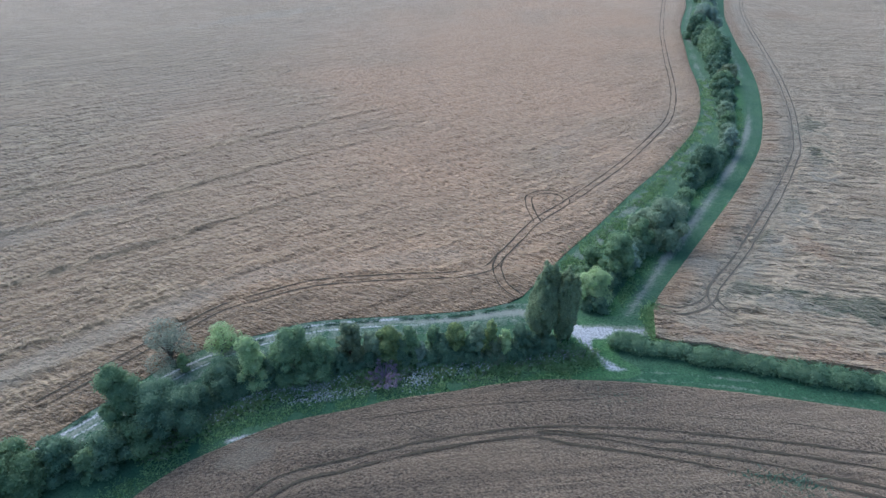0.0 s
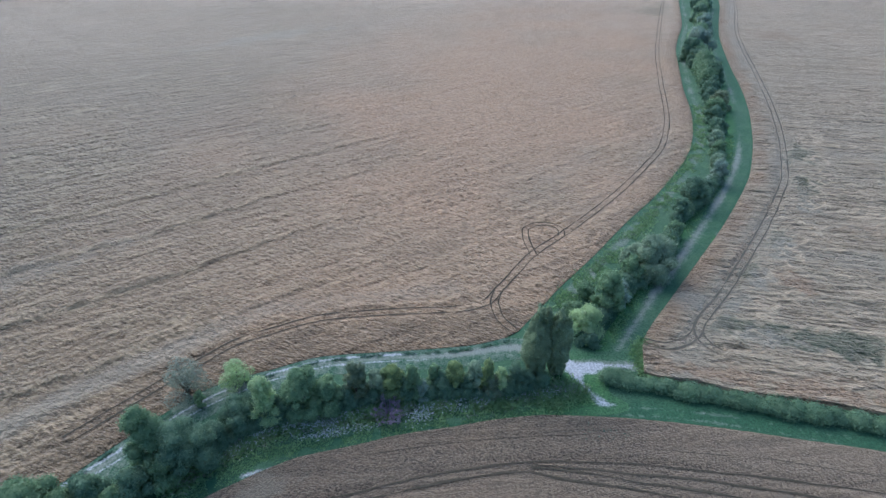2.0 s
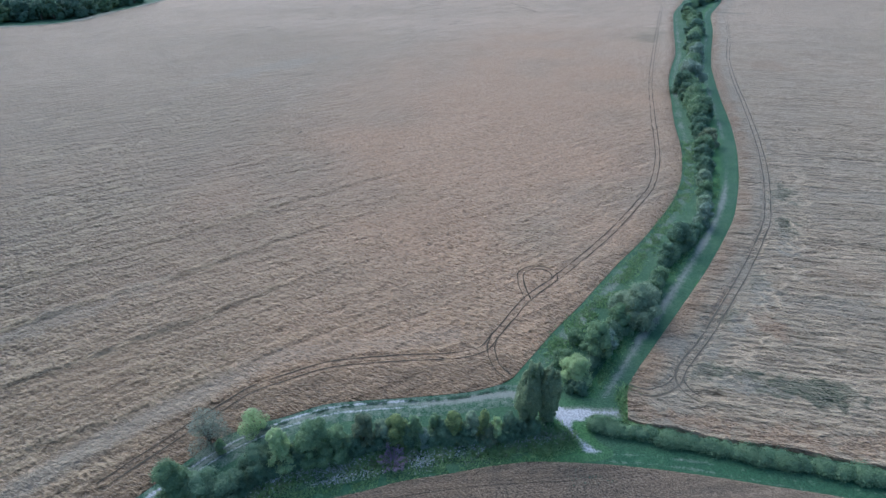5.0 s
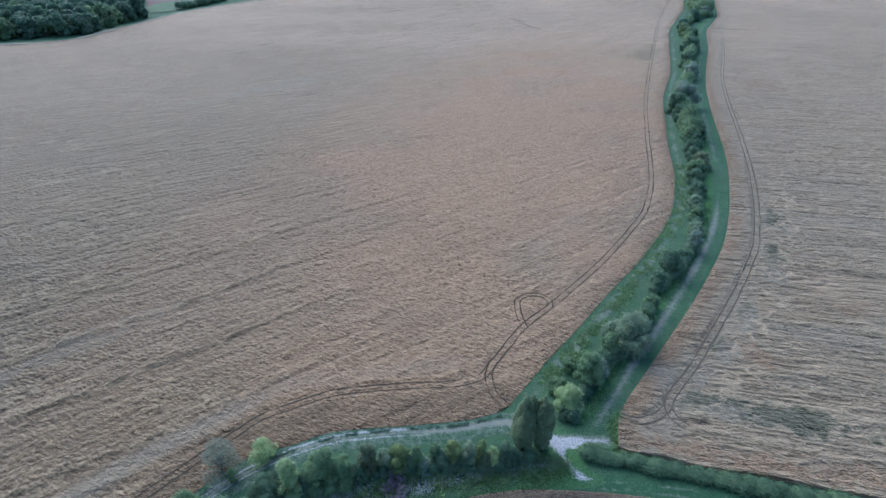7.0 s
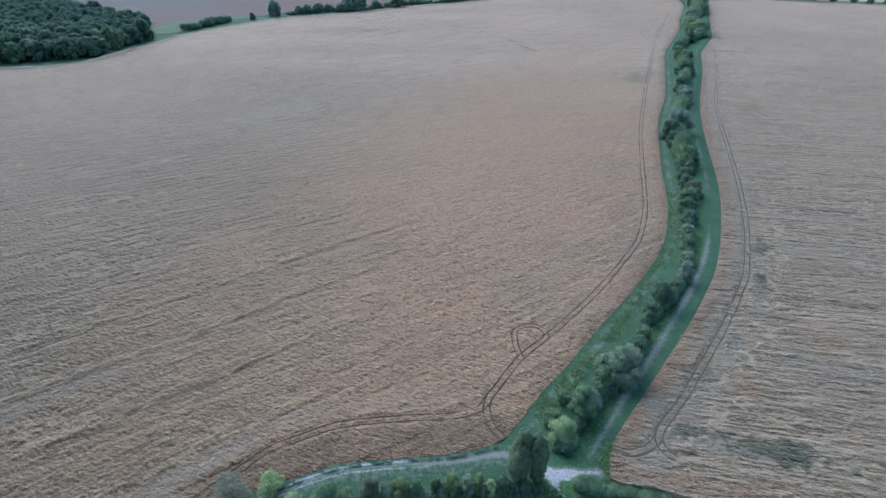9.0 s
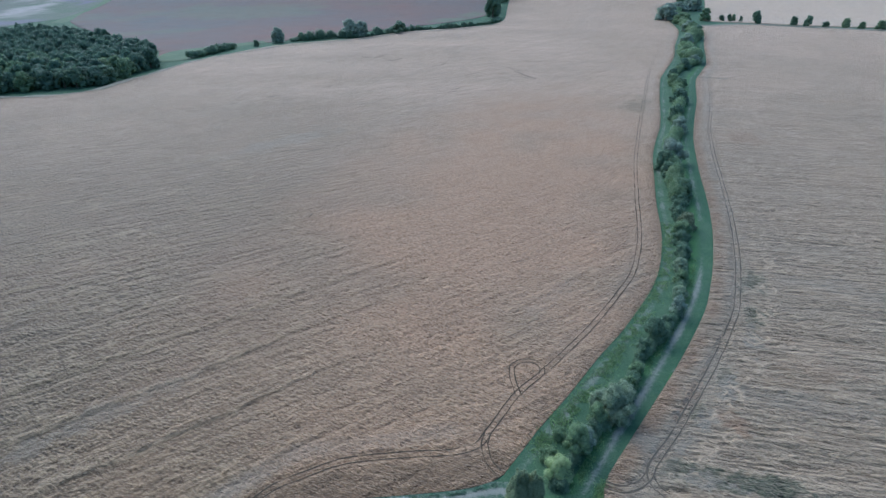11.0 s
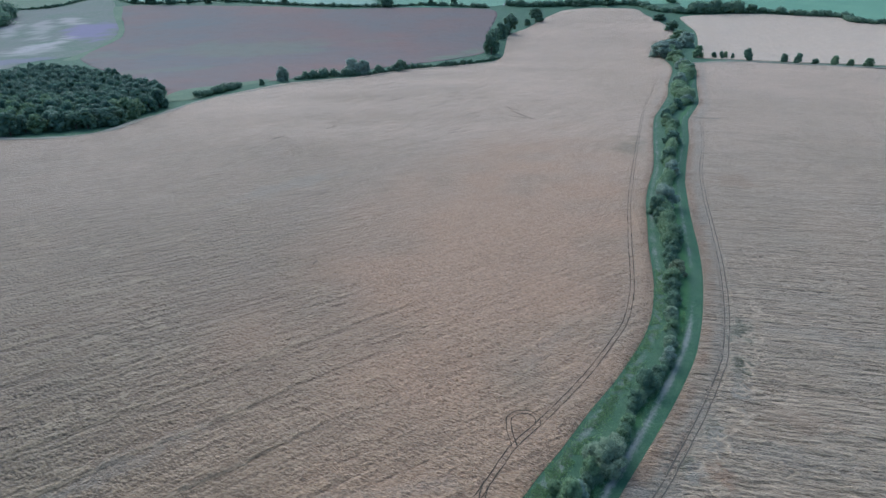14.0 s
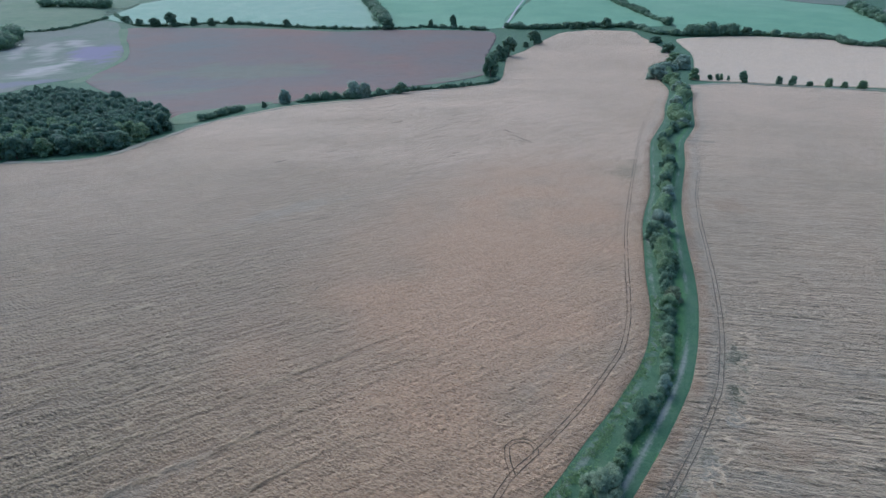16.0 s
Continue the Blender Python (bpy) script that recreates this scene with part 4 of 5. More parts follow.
lane_left, lane_right = off_line(beside(lane_line, 0.8), 0.8), off_line(beside(lane_line, -0.75), 0.6)
lane_mid, junction_mask = off_line(lane_line, 2.0), patch_of(chalk_out, 1.9)
# the dense mask darkens the lane edges, painting the shade of the wheat wall
lane = crop("lane", band(lane_line, 6.0), net(-74, 23, 6, 72.5, 0.22), GRASS, lambda x, y: 0.05 + 0 * x, 0.05,
            masks={"chalk": lambda x, y: np.maximum(np.clip(0.26 - x / 40, 0.18, 0.5) * np.maximum(lane_left(x, y), 0.9 * lane_right(x, y)), junction_mask(x, y)), "worn": lambda x, y: np.maximum(0.30, (0.44 + 0.22 * np.clip((x + 8) / 22, 0, 1)) * lane_mid(x, y)), "dense": lambda x, y: np.clip(1.0 - 0.5 * lane_mid(x, y), 0, 1)}, skirt=False)
tagged(lane, "farm lane of two whitish gravel ruts with grass between", "lane")
junction = crop("track_junction", curve([(19, 70), (24, 69), (35, 68.4), (34.5, 64.5), (30, 62.5), (27, 60), (29.5, 56.4), (23, 55.3), (20.5, 60), (17.5, 65.5)], 0.8, True), net(16, 36, 54, 71, 0.22), GRASS, lambda x, y: 0.065 + 0 * x, 0.05,
                masks={"chalk": lambda x, y: np.maximum(0.72 * junction_mask(x, y) * np.clip(0.85 + (y - 60.5) / 20, 0.85, 1), 0.42 * off_line(np.array([(27.0, 65.6), (33.0, 65.4)]), 1.4)(x, y)),
                       "worn": lambda x, y: 0.5 * off_line(np.array([(22.0, 66.0), (34.0, 65.4)]), 2.5)(x, y), "lush": lambda x, y: 0.7 * np.clip(1.3 - np.hypot(x - 22, y - 60) / 9, 0, 1)}, skirt=False)
tagged(junction, "white chalk and gravel where the farm tracks meet", "track")
belt_mask, belt_mask_2 = off_line(belt_track, 2.3), off_line(beside(belt_track, 2.1), 1.0)
grass_track = crop("grass_track", band(belt_track, 7.0), net(25, 122, 64, 212, 0.4), GRASS, lambda x, y: 0.04 + 0 * x, 0.05,
                   masks={"worn": lambda x, y: np.clip((208 - y) / 60, 0, 1) * np.clip(0.30 + 0.36 * ripple(x, y, 9.0, 14), 0.05, 0.7) * np.maximum(belt_mask(x, y), 0.4 * belt_mask_2(x, y)), "chalk": lambda x, y: 0.2 * np.clip((190 - y) / 60, 0, 1) * belt_mask(x, y) * ripple(x, y, 4.0, 15), "lush": lambda x, y: 0.9 * off_line(beside(belt_track, 3.4), 3.0)(x, y)}, skirt=False)
tagged(grass_track, "grass track with a dry pale wheel-worn strip", "track")
se_one, se_two = off_line(beside(se_line, 0.8), 0.75), off_line(beside(se_line, -0.8), 0.75)
headland = crop("headland_track", band(se_line, 4.6), net(22, 126, 34, 60, 0.3), GRASS, lambda x, y: 0.05 + 0 * x, 0.05,
                masks={"dense": lambda x, y: 0.8 * off_line(se_line, 3.0)(x, y) ** 0.5, "worn": lambda x, y: 0.36 * np.maximum(se_one(x, y), se_two(x, y)) * (0.4 + 0.8 * ripple(x, y, 6.0, 16))}, skirt=False)
tagged(headland, "dark grass headland track with faint ruts", "track")
mid_line = curve(BELT_LINE, 3.0)
belt_out = np.vstack([curve(BELT_WEST[:22], 2.0), curve(BELT_EAST, 2.0)[::-1]])


def cross(line, at, half, x, y):
    return np.clip(1.5 * (1 - np.abs(lines_near(x, y, [line], at + half + 1) - at) / half), 0, 1)


east_line = curve(BELT_EAST[4:], 2.0)
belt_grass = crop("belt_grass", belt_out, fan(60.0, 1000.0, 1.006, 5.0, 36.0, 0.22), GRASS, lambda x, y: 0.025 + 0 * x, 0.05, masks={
    "worn": lambda x, y: (0.20 + 0.20 * ripple(x, y, 8.0, 18)) * np.maximum(cross(belt_w, 2.6, 2.6, x, y), cross(east_line, 4.6, 2.0, x, y)),
    "rough": lambda x, y: np.clip(0.5 * cross(belt_w, 6.0, 4.0, x, y) * ripple(x, y, 5.0, 17), 0, 1),
    "dense": lambda x, y: 0.55 * cross(east_line, 1.2, 2.0, x, y), "lush": lambda x, y: 0.75 * cross(east_line, 7.6, 2.4, x, y), "chalk": lambda x, y: 0.16 * cross(east_line, 4.2, 1.4, x, y) * ripple(x, y, 6.0, 51)}, skirt=False)
tagged(belt_grass, "strip of rough and mown grass along the tree belt", "grass")
mown_line = curve([(-42, 33), (-36, 39.5), (-30, 44.5), (-22.5, 48.8), (-13, 51.2), (-3, 53.2), (8, 55.2), (17, 56.2), (24, 56)], 1.0)
mown_strip = crop("mown_strip", band(mown_line, 4.6), net(-46, 26, 30, 60, 0.4), GRASS, lambda x, y: 0.02 + 0 * x, 0.05, masks={"dense": lambda x, y: 0.7 * off_line(mown_line, 3.0)(x, y) ** 0.5 * np.clip(1.1 - (x + 5) / 25, 0.1, 1), "lush": lambda x, y: 0.6 * np.clip((x - 4) / 10, 0, 1)}, skirt=False)
tagged(mown_strip, "dark green mown grass strip beside the wheat", "grass")
weed_line = curve([(-37, 42.5), (-31, 48.0), (-25.5, 51.4), (-18.5, 53.2), (-11, 54.2), (-2, 55.6), (9.5, 57.0), (17, 58.6), (21, 59)], 1.0)
weed_bank = crop("weed_bank", band(weed_line, 5.0), net(-42, 24, 38, 64, 0.35), GRASS, lambda x, y: 0.04 + 0 * x, 0.05,
                 masks={"rough": lambda x, y: 0.9 * off_line(weed_line, 2.4)(x, y), "lush": lambda x, y: 0.8 * np.clip((x - 8) / 8, 0, 1)}, skirt=False)
tagged(weed_bank, "weedy bank between the lane trees and the mown strip", "grass")
road_line = curve([(430, 3050), (338, 2518), (284, 2267), (215, 1923), (183, 1780)], 15.0)
tagged(ribbon("hill_road", road_line, 7.0, ROAD, 0.9, 0.1, 41, 2), "pale lane climbing between pastures", "road", kind="structure")


# ---- trees ----
def tube(points, radii, sides=6):
    verts, faces = [], []
    for k, (p, r) in enumerate(zip(points, radii)):
        for s in range(sides):
            an = 2 * math.pi * s / sides
            verts.append((p[0] + r * math.cos(an), p[1] + r * math.sin(an), p[2]))
            if k:
                q, m = (k - 1) * sides, (s + 1) % sides
                faces.append((q + s, q + m, q + sides + m, q + sides + s))
    return verts, faces


ball = bmesh.new()
bmesh.ops.create_icosphere(ball, subdivisions=2, radius=1.0)
BALL_V = np.array([v.co[:] for v in ball.verts])
BALL_F = np.array([[v.index for v in f.verts] for f in ball.faces])
ball.free()


def crown(rng, lobes, leaf, cover, floor=0.15, up=0.5, core=0.74):
    """Clumps of leaves over a cluster of lobes (x, y, z, r, stretch), with a ragged inner mass that closes it."""
    lobes = np.array(lobes)
    c, r, st = lobes[:, :3], lobes[:, 3], lobes[:, 4]
    area = 4 * math.pi * r * r * st
    count = int(cover * area.sum() / (leaf * leaf))
    pick = rng.choice(len(r), count, p=area / area.sum())
    d = rng.normal(size=(count, 3))
    d /= np.linalg.norm(d, axis=1)[:, None]
    scale = np.stack([r[pick], r[pick], r[pick] * st[pick]], -1)
    p = c[pick] + d * scale * rng.uniform(0.74, 1.0, (count, 1)) * (1 + 0.35 * rng.random((count, 1)) ** 3)
    hidden = np.zeros(count, bool)
    for k in range(len(r)):
        q = (p - c[k]) / np.array([r[k], r[k], r[k] * st[k]])
        hidden |= (np.linalg.norm(q, axis=1) < 0.74) & (pick != k)
    ok = ~hidden & (p[:, 2] > floor)
    p, d = p[ok], d[ok]
    count = len(p)
    nrm = d + rng.normal(size=(count, 3)) * 0.5 + np.array([0, 0, up])
    nrm /= np.linalg.norm(nrm, axis=1)[:, None]
    t = np.cross(nrm, rng.normal(size=(count, 3)))
    t /= np.linalg.norm(t, axis=1)[:, None] + 1e-9
    b = np.cross(nrm, t)
    s = leaf * rng.uniform(0.55, 1.25, (count, 1))
    sag = nrm * s * -0.25
    quad = np.stack([p - t * s * 0.8 + sag, p - b * s * 0.5, p + t * s * 0.8 + sag, p + b * s * 0.5], 1).reshape(-1, 3)
    tri = np.arange(count * 4).reshape(-1, 4)
    faces = np.concatenate([tri[:, [0, 1, 3]], tri[:, [1, 2, 3]]])
    inner, inf = [], []
    base = len(quad)
    for k in range(len(r)):
        w = 1 + 0.22 * (rng.random((len(BALL_V), 1)) - 0.5) * 2
        v = c[k] + BALL_V * w * core * np.array([r[k], r[k], r[k] * st[k]])
        v[:, 2] = np.maximum(v[:, 2], floor * 0.5)
        inf.append(BALL_F + base + len(inner) * len(BALL_V))
        inner.append(v)
    return np.vstack([quad, *inner]), np.vstack([faces, *inf])


def lobes_for(rng, kind, h, w):
    R, out = w / 2, []
    if kind == "poplar":
        for j in range(9):                                   # upright limbs that crowd together, fullest at a third of the height
            an, tall = j * 2.4 + rng.uniform(-0.3, 0.3), h * (1.0 if j == 0 else rng.uniform(0.76, 0.97))
            off = 0.0 if j == 0 else R * rng.uniform(0.35, 0.68)
            n = int(tall / 0.8)
            for k in range(n):
                s = k / (n - 1)
                full = min(1.0, 0.42 + 1.25 * s) * (1 - max(0, s - 0.5) ** 1.7 * 2.0)
                out.append(((off * math.cos(an) + rng.uniform(-0.15, 0.15) * R) * (0.45 + 0.55 * full), (off * math.sin(an) + rng.uniform(-0.15, 0.15) * R) * (0.45 + 0.55 * full),
                            0.8 + s * (tall - 1.2), R * 0.33 * max(0.24, full) * rng.uniform(0.6, 1.3), 1.6))
        return out
    n = int(rng.integers(20, 28))
    for k in range(n):
        an, s = k * 2.4 + rng.uniform(-0.4, 0.4), rng.random()
        z = h * (0.26 + 0.56 * s)
        ring = R * (0.78 - 0.55 * max(0, s - 0.35)) * rng.uniform(0.5, 1.0)
        lr = R * rng.uniform(0.17, 0.38)
        out.append((ring * math.cos(an), ring * math.sin(an), z, min(lr, h * 0.28), rng.uniform(0.8, 1.15)))
    if kind == "airy":
        return [(x, y, z, q * 0.95, st) for x, y, z, q, st in out]
    out.append((0, 0, h * 0.55, R * 0.55, min(1.6, 0.7 * h / w + 0.35)))
    out.append((rng.uniform(-0.2, 0.2) * R, rng.uniform(-0.2, 0.2) * R, h * 0.82, R * 0.40, 0.42 * h / w + 0.3))
    for k in range(4):
        an = rng.uniform(0, 2 * math.pi)
        out.append((R * 0.6 * math.cos(an), R * 0.6 * math.sin(an), h * 0.16, R * 0.42, 0.8))
    return out


WORDS = {"mid": "mid-green", "dark": "dark green", "grey": "grey-green", "bright": "fresh yellow-green", "olive": "olive-green", "poplar": "dark green", "willow": "pale silver-green", "straw": "grey-brown", "wood": "dark green", "umber": "brownish green"}


def tree(seed, h, w, tone, leaf, cover=1.1, kind="broad", name="tree", label="", category="tree", group=""):
    """A tapered trunk with limbs, and a crown of leaf clumps."""
    rng = np.random.default_rng(seed)
    top = new(name)
    tagged(top, label or f"{WORDS[tone]} broadleaf tree with a bushy uneven crown", category, group)
    lobes = lobes_for(rng, kind, h, w)
    r0 = 0.03 * h if kind == "poplar" else 0.025 * h
    lean = rng.uniform(-0.04, 0.04, 2) * h
    tv, tf = tube([(0, 0, -0.2), (lean[0] * .3, lean[1] * .3, h * 0.25), (lean[0] * .7, lean[1] * .7, h * 0.5), (lean[0], lean[1], h * 0.8)], (r0 * 1.4, r0, r0 * 0.6, r0 * 0.15))
    limbs = [tube([(lean[0] * .3, lean[1] * .3, h * 0.2), (lb[0] * 0.5, lb[1] * 0.5, max(h * 0.3, lb[2] * 0.7)), lb[:3]], (r0 * 0.5, r0 * 0.35, r0 * 0.1), 4) for lb in (lobes if kind == "airy" else lobes[:6])]
    if kind != "airy":
        for v, f in limbs:
            tf = tf + [tuple(q + len(tv) for q in fc) for fc in f]
            tv = tv + v
    trunk = part("trunk", sheet("trunk", tv, tf, BARK), top, "grey-brown bark")
    if kind == "airy":                                       # limbs that show through the thin crown
        for v, f in limbs:
            part("limb", sheet("limb", v, f, BARK), trunk)
    cv, cf = crown(rng, lobes, leaf, cover, core={"airy": 0.12, "poplar": 0.6}.get(kind, 0.74))
    part("crown", sheet("crown", cv, cf, LEAF[tone]), top)
    return top


def put(ob, x, y, turn=0.0):
    ob.matrix_basis = pose(x, y, float(lie(x, y)), 0, 0, turn)
    return ob


# trees along the lane: x, y, height, width, tone
LANE_TREES = [(-51.2, 37.1, 8.9, 9.0, "mid"), (-46.3, 40.1, 6.2, 5.8, "dark"), (-42.5, 39.6, 5.0, 3.6, "mid"), (-40.8, 41.1, 6.6, 5.4, "dark"), (-40.2, 46.4, 12.6, 6.8, "mid"),
              (-35.6, 46.2, 9.6, 8.6, "dark"), (-38.3, 57.0, 3.6, 2.0, "bright"), (-30.9, 53.4, 5.4, 7.2, "dark"), (-27.0, 54.2, 9.6, 5.4, "bright"), (-21.6, 55.8, 9.8, 7.0, "mid"),
              (-17.9, 56.4, 6.6, 5.4, "mid"), (-13.6, 58.0, 9.2, 4.6, "umber"), (-10.2, 58.8, 6.2, 4.4, "grey"), (-8.2, 58.8, 7.0, 5.2, "olive"), (-4.7, 58.9, 7.6, 3.7, "mid")]
LANE_TREES_2 = [(-3.3, 58.3, 4.3, 2.8, "willow"), (-1.4, 60.0, 6.5, 2.9, "mid"), (1.8, 60.0, 6.6, 4.6, "olive"), (5.0, 59.7, 7.4, 3.4, "grey"), (7.1, 59.8, 7.8, 3.2, "olive"),
                (9.4, 59.7, 5.7, 3.3, "bright"), (11.6, 59.9, 6.7, 3.9, "dark"), (-15.5, 57.0, 4.4, 3.8, "dark"), (-6.4, 58.9, 4.9, 4.0, "dark"), (0.1, 59.5, 4.9, 4.0, "dark"), (4.0, 59.4, 4.7, 3.8, "dark"),
                (7.9, 59.2, 4.3, 3.8, "umber"), (-24.4, 55.0, 5.2, 4.6, "dark"), (-33.4, 49.6, 4.6, 5.0, "dark"), (-38.4, 43.4, 5.4, 5.0, "mid"), (13.4, 60.4, 4.4, 3.6, "dark")]
for k, (x, y, h, w, tone) in enumerate(LANE_TREES + LANE_TREES_2):
    put(tree(100 + k, h, w, tone, 0.185, group="trees along the lane"), x, y, k * 50)
put(tree(140, 7.6, 9.0, "straw", 0.14, 0.42, "airy", label="half-bare grey-brown tree with thin see-through crown", group="trees along the lane"), -40.6, 58.2)
put(tree(141, 4.8, 6.0, "bright", 0.18, 0.8, "airy", label="low pale yellow-green tree with an open crown", group="trees along the lane"), -33.9, 61.4)
put(tree(201, 15.4, 5.9, "poplar", 0.17, 1.5, "poplar", "poplar_tree", "tall dark green columnar poplar by the junction", "poplar", "poplars"), 15.2, 63.2)
put(tree(202, 14.2, 5.0, "poplar", 0.17, 1.5, "poplar", "poplar_tree", "slightly shorter columnar poplar beside the other", "poplar", "poplars"), 18.8, 63.8)
put(tree(203, 6.6, 6.8, "bright", 0.18, 1.1, label="round yellow-green tree behind the poplars", group="trees of the belt"), 26.0, 73.7)

BELT_NEAR = [(25.8, 71.0, 2.8, 5.0, "dark"), (24.7, 78.7, 3.6, 4.6, "mid"), (28.5, 84.8, 4.0, 4.2, "mid"), (31.5, 79.8, 10.4, 6.8, "mid"), (34.1, 82.8, 6.2, 5.2, "willow"), (38.3, 88.8, 7.8, 5.4, "mid"),
             (44.2, 92.4, 10.2, 10.4, "grey"), (41.6, 94.6, 7.0, 6.9, "grey"), (47.6, 97.8, 6.8, 6.0, "grey"), (37.0, 86.4, 4.4, 4.4, "dark"), (51.0, 102.2, 4.4, 4.4, "mid"),
             (54.4, 107.4, 4.9, 4.6, "mid"), (58.9, 116.0, 6.7, 5.2, "dark"), (65.0, 123.0, 8.8, 8.4, "dark"), (70.8, 130.2, 4.6, 5.0, "dark"), (76.7, 136.4, 8.0, 5.4, "willow"), (81.0, 146.0, 5.2, 5.6, "grey"),
             (85.6, 156.4, 5.2, 5.6, "mid"), (88.4, 165.1, 5.2, 6.4, "grey"), (93.6, 175.6, 5.6, 6.6, "dark"), (97.0, 186.2, 6.0, 7.4, "dark"), (100.2, 194.0, 6.8, 8.4, "mid"), (105.0, 200.5, 7.4, 8.8, "umber"), (105.4, 209.5, 6.0, 7.6, "dark"),
             (108.2, 217.6, 6.2, 8.0, "dark"), (115.4, 234.0, 10.2, 11.2, "dark"), (112.2, 226.0, 6.4, 8.2, "dark"), (117.5, 243.0, 6.5, 8.6, "mid"), (118.8, 252.0, 7.0, 9.0, "dark"), (119.5, 262.0, 9.0, 9.0, "dark"), (121.0, 272.0, 12.0, 11.0, "dark"), (128.5, 283.0, 14.5, 16.0, "willow"),
             (126.0, 279.0, 10.0, 9.0, "mid")]
for k, (x, y, h, w, tone) in enumerate(BELT_NEAR):
    put(tree(300 + k, h, w, tone, 0.17 + 0.0014 * y, 1.1, group="trees of the belt"), x, y, k * 70)

# trees further off share a few shapes
SHAPES = {}
for k, (tone, kind) in enumerate((("mid", "broad"), ("wood", "broad"), ("willow", "broad"), ("dark", "broad"), ("mid", "broad"))):
    ob = tree(400 + k, 12.0, 11.0, tone, 0.85, 1.2, kind)
    SHAPES[k] = (ob, tone)
FREE = set(SHAPES)


def far_tree(k, x, y, h, w, turn, group, name="tree", label=""):
    """One of the shared shapes, scaled; the first use takes the shape itself."""
    ob, tone = SHAPES[k]
    m = Matrix.LocRotScale((x, y, float(lie(x, y))), Euler((0, 0, turn)), (w / 11.0, w / 11.0, h / 12.0))
    if k in FREE:
        FREE.discard(k)
        ob.matrix_basis = m
        made = ob
    else:
        made = copy_thing(ob, Matrix.Identity(4))
        made.matrix_basis = m
    made.name = name
    tagged(made, label or f"{WORDS[tone]} tree with a rounded crown", "shrub" if name == "shrub" else "tree", group)
    return made


rng = np.random.default_rng(7)
BELT_FAR = [(157.1, 345.8, 11, 10.8), (166.0, 375.0, 12, 12.0), (188.7, 427.2, 12, 15.6), (208.6, 493.6, 11, 13.0), (214.5, 486.5, 8, 9.4), (221.1, 527.4, 10, 11.3), (248.2, 570.9, 12, 13.6), (271.5, 601.2, 11, 14.3),
            (286.8, 661.6, 12, 20), (311.3, 724.2, 18, 18), (360.9, 814.1, 18, 19), (380.1, 887.9, 17, 24), (406.0, 984.1, 20, 32), (398.4, 1035, 30, 42), (452.4, 1124.3, 22, 38), (494.5, 1165.1, 30, 42),
            (504.7, 1222.7, 26, 40), (541.2, 1366.6, 24, 36), (558.1, 1503.9, 18, 34)]
for k, (x, y, h, w) in enumerate(BELT_FAR):
    far_tree(int(rng.choice([0, 1, 2, 3, 4], p=[0.15, 0.3, 0.2, 0.3, 0.05])), x, y, h, w, rng.uniform(0, 6), "trees of the belt")
ROW = [(462.5, 1022.9, 16.9, 21.6), (489.8, 1021.0, 8.0, 12.1), (499.7, 1013.1, 9.9, 9.6), (509.9, 1019.5, 9.0, 9.7), (519.7, 1011.7, 6.9, 7.3), (530.7, 982.2, 16.3, 19.1), (584.6, 964.0, 10.4, 14.4),
       (596.1, 941.7, 13.0, 15.5), (615.3, 926.0, 7.3, 14.2), (640.7, 916.9, 11.8, 15.5), (661.1, 908.2, 8.1, 12.0), (679.0, 892.7, 10.6, 17.9)]
for x, y, h, w in ROW:
    far_tree(3 if rng.random() < 0.6 else 0, x, y, h * 1.35, w * 0.9, rng.uniform(0, 6), "row of trees between the fields", label="lone dark hedgerow tree between two wheat fields")
NORTH_TREES = [(-253.9, 763.5, 9, 8.7), (-233.6, 798.1, 22, 17.9), (-140.4, 854.7, 27, 28.0), (-123.4, 853.5, 24, 20.5), (-69.6, 894.3, 19, 23.2), (91.9, 1090.8, 46, 30.4), (100, 1150, 30, 26), (106.6, 1218.1, 34, 30), (128, 1290, 36, 30), (154.5, 1344.9, 46, 42),
               (238.6, 1506.3, 36, 42.1), (210.0, 1459.7, 15, 18.8)]
for k, (x, y, h, w) in enumerate(NORTH_TREES):
    far_tree(2 if k in (1, 2, 3) else 3, x, y, h, w, rng.uniform(0, 6), "trees of the north hedge")
HILL_TREES = [(-1090.4, 1995.0, 17.9, 38.4), (-1004.6, 1911.6, 18.9, 31.9), (-946.3, 1895.1, 22.2, 50), (-888.7, 1891.0, 36.0, 50), (-817.3, 1898.1, 22.2, 30.6), (-759.9, 1894.0, 20.4, 30.2), (-702.0, 1914.6, 20.6, 30.2),
              (-502.4, 1851.6, 20.0, 32.5), (-171.6, 1782.5, 30.5, 45.5), (-39.0, 1795.8, 21.1, 20.9), (29.5, 1791.0, 32.2, 28.4), (387.6, 1743.9, 15.8, 22.7), (416.9, 1752.8, 17.4, 38.1), (493.8, 1758.5, 25.3, 38.6), (843.2, 1601.7, 19.0, 42.1)]
for x, y, h, w in HILL_TREES:
    far_tree(3, x, y, h * 1.25, w * 0.9, rng.uniform(0, 6), "trees on the hillside hedge")

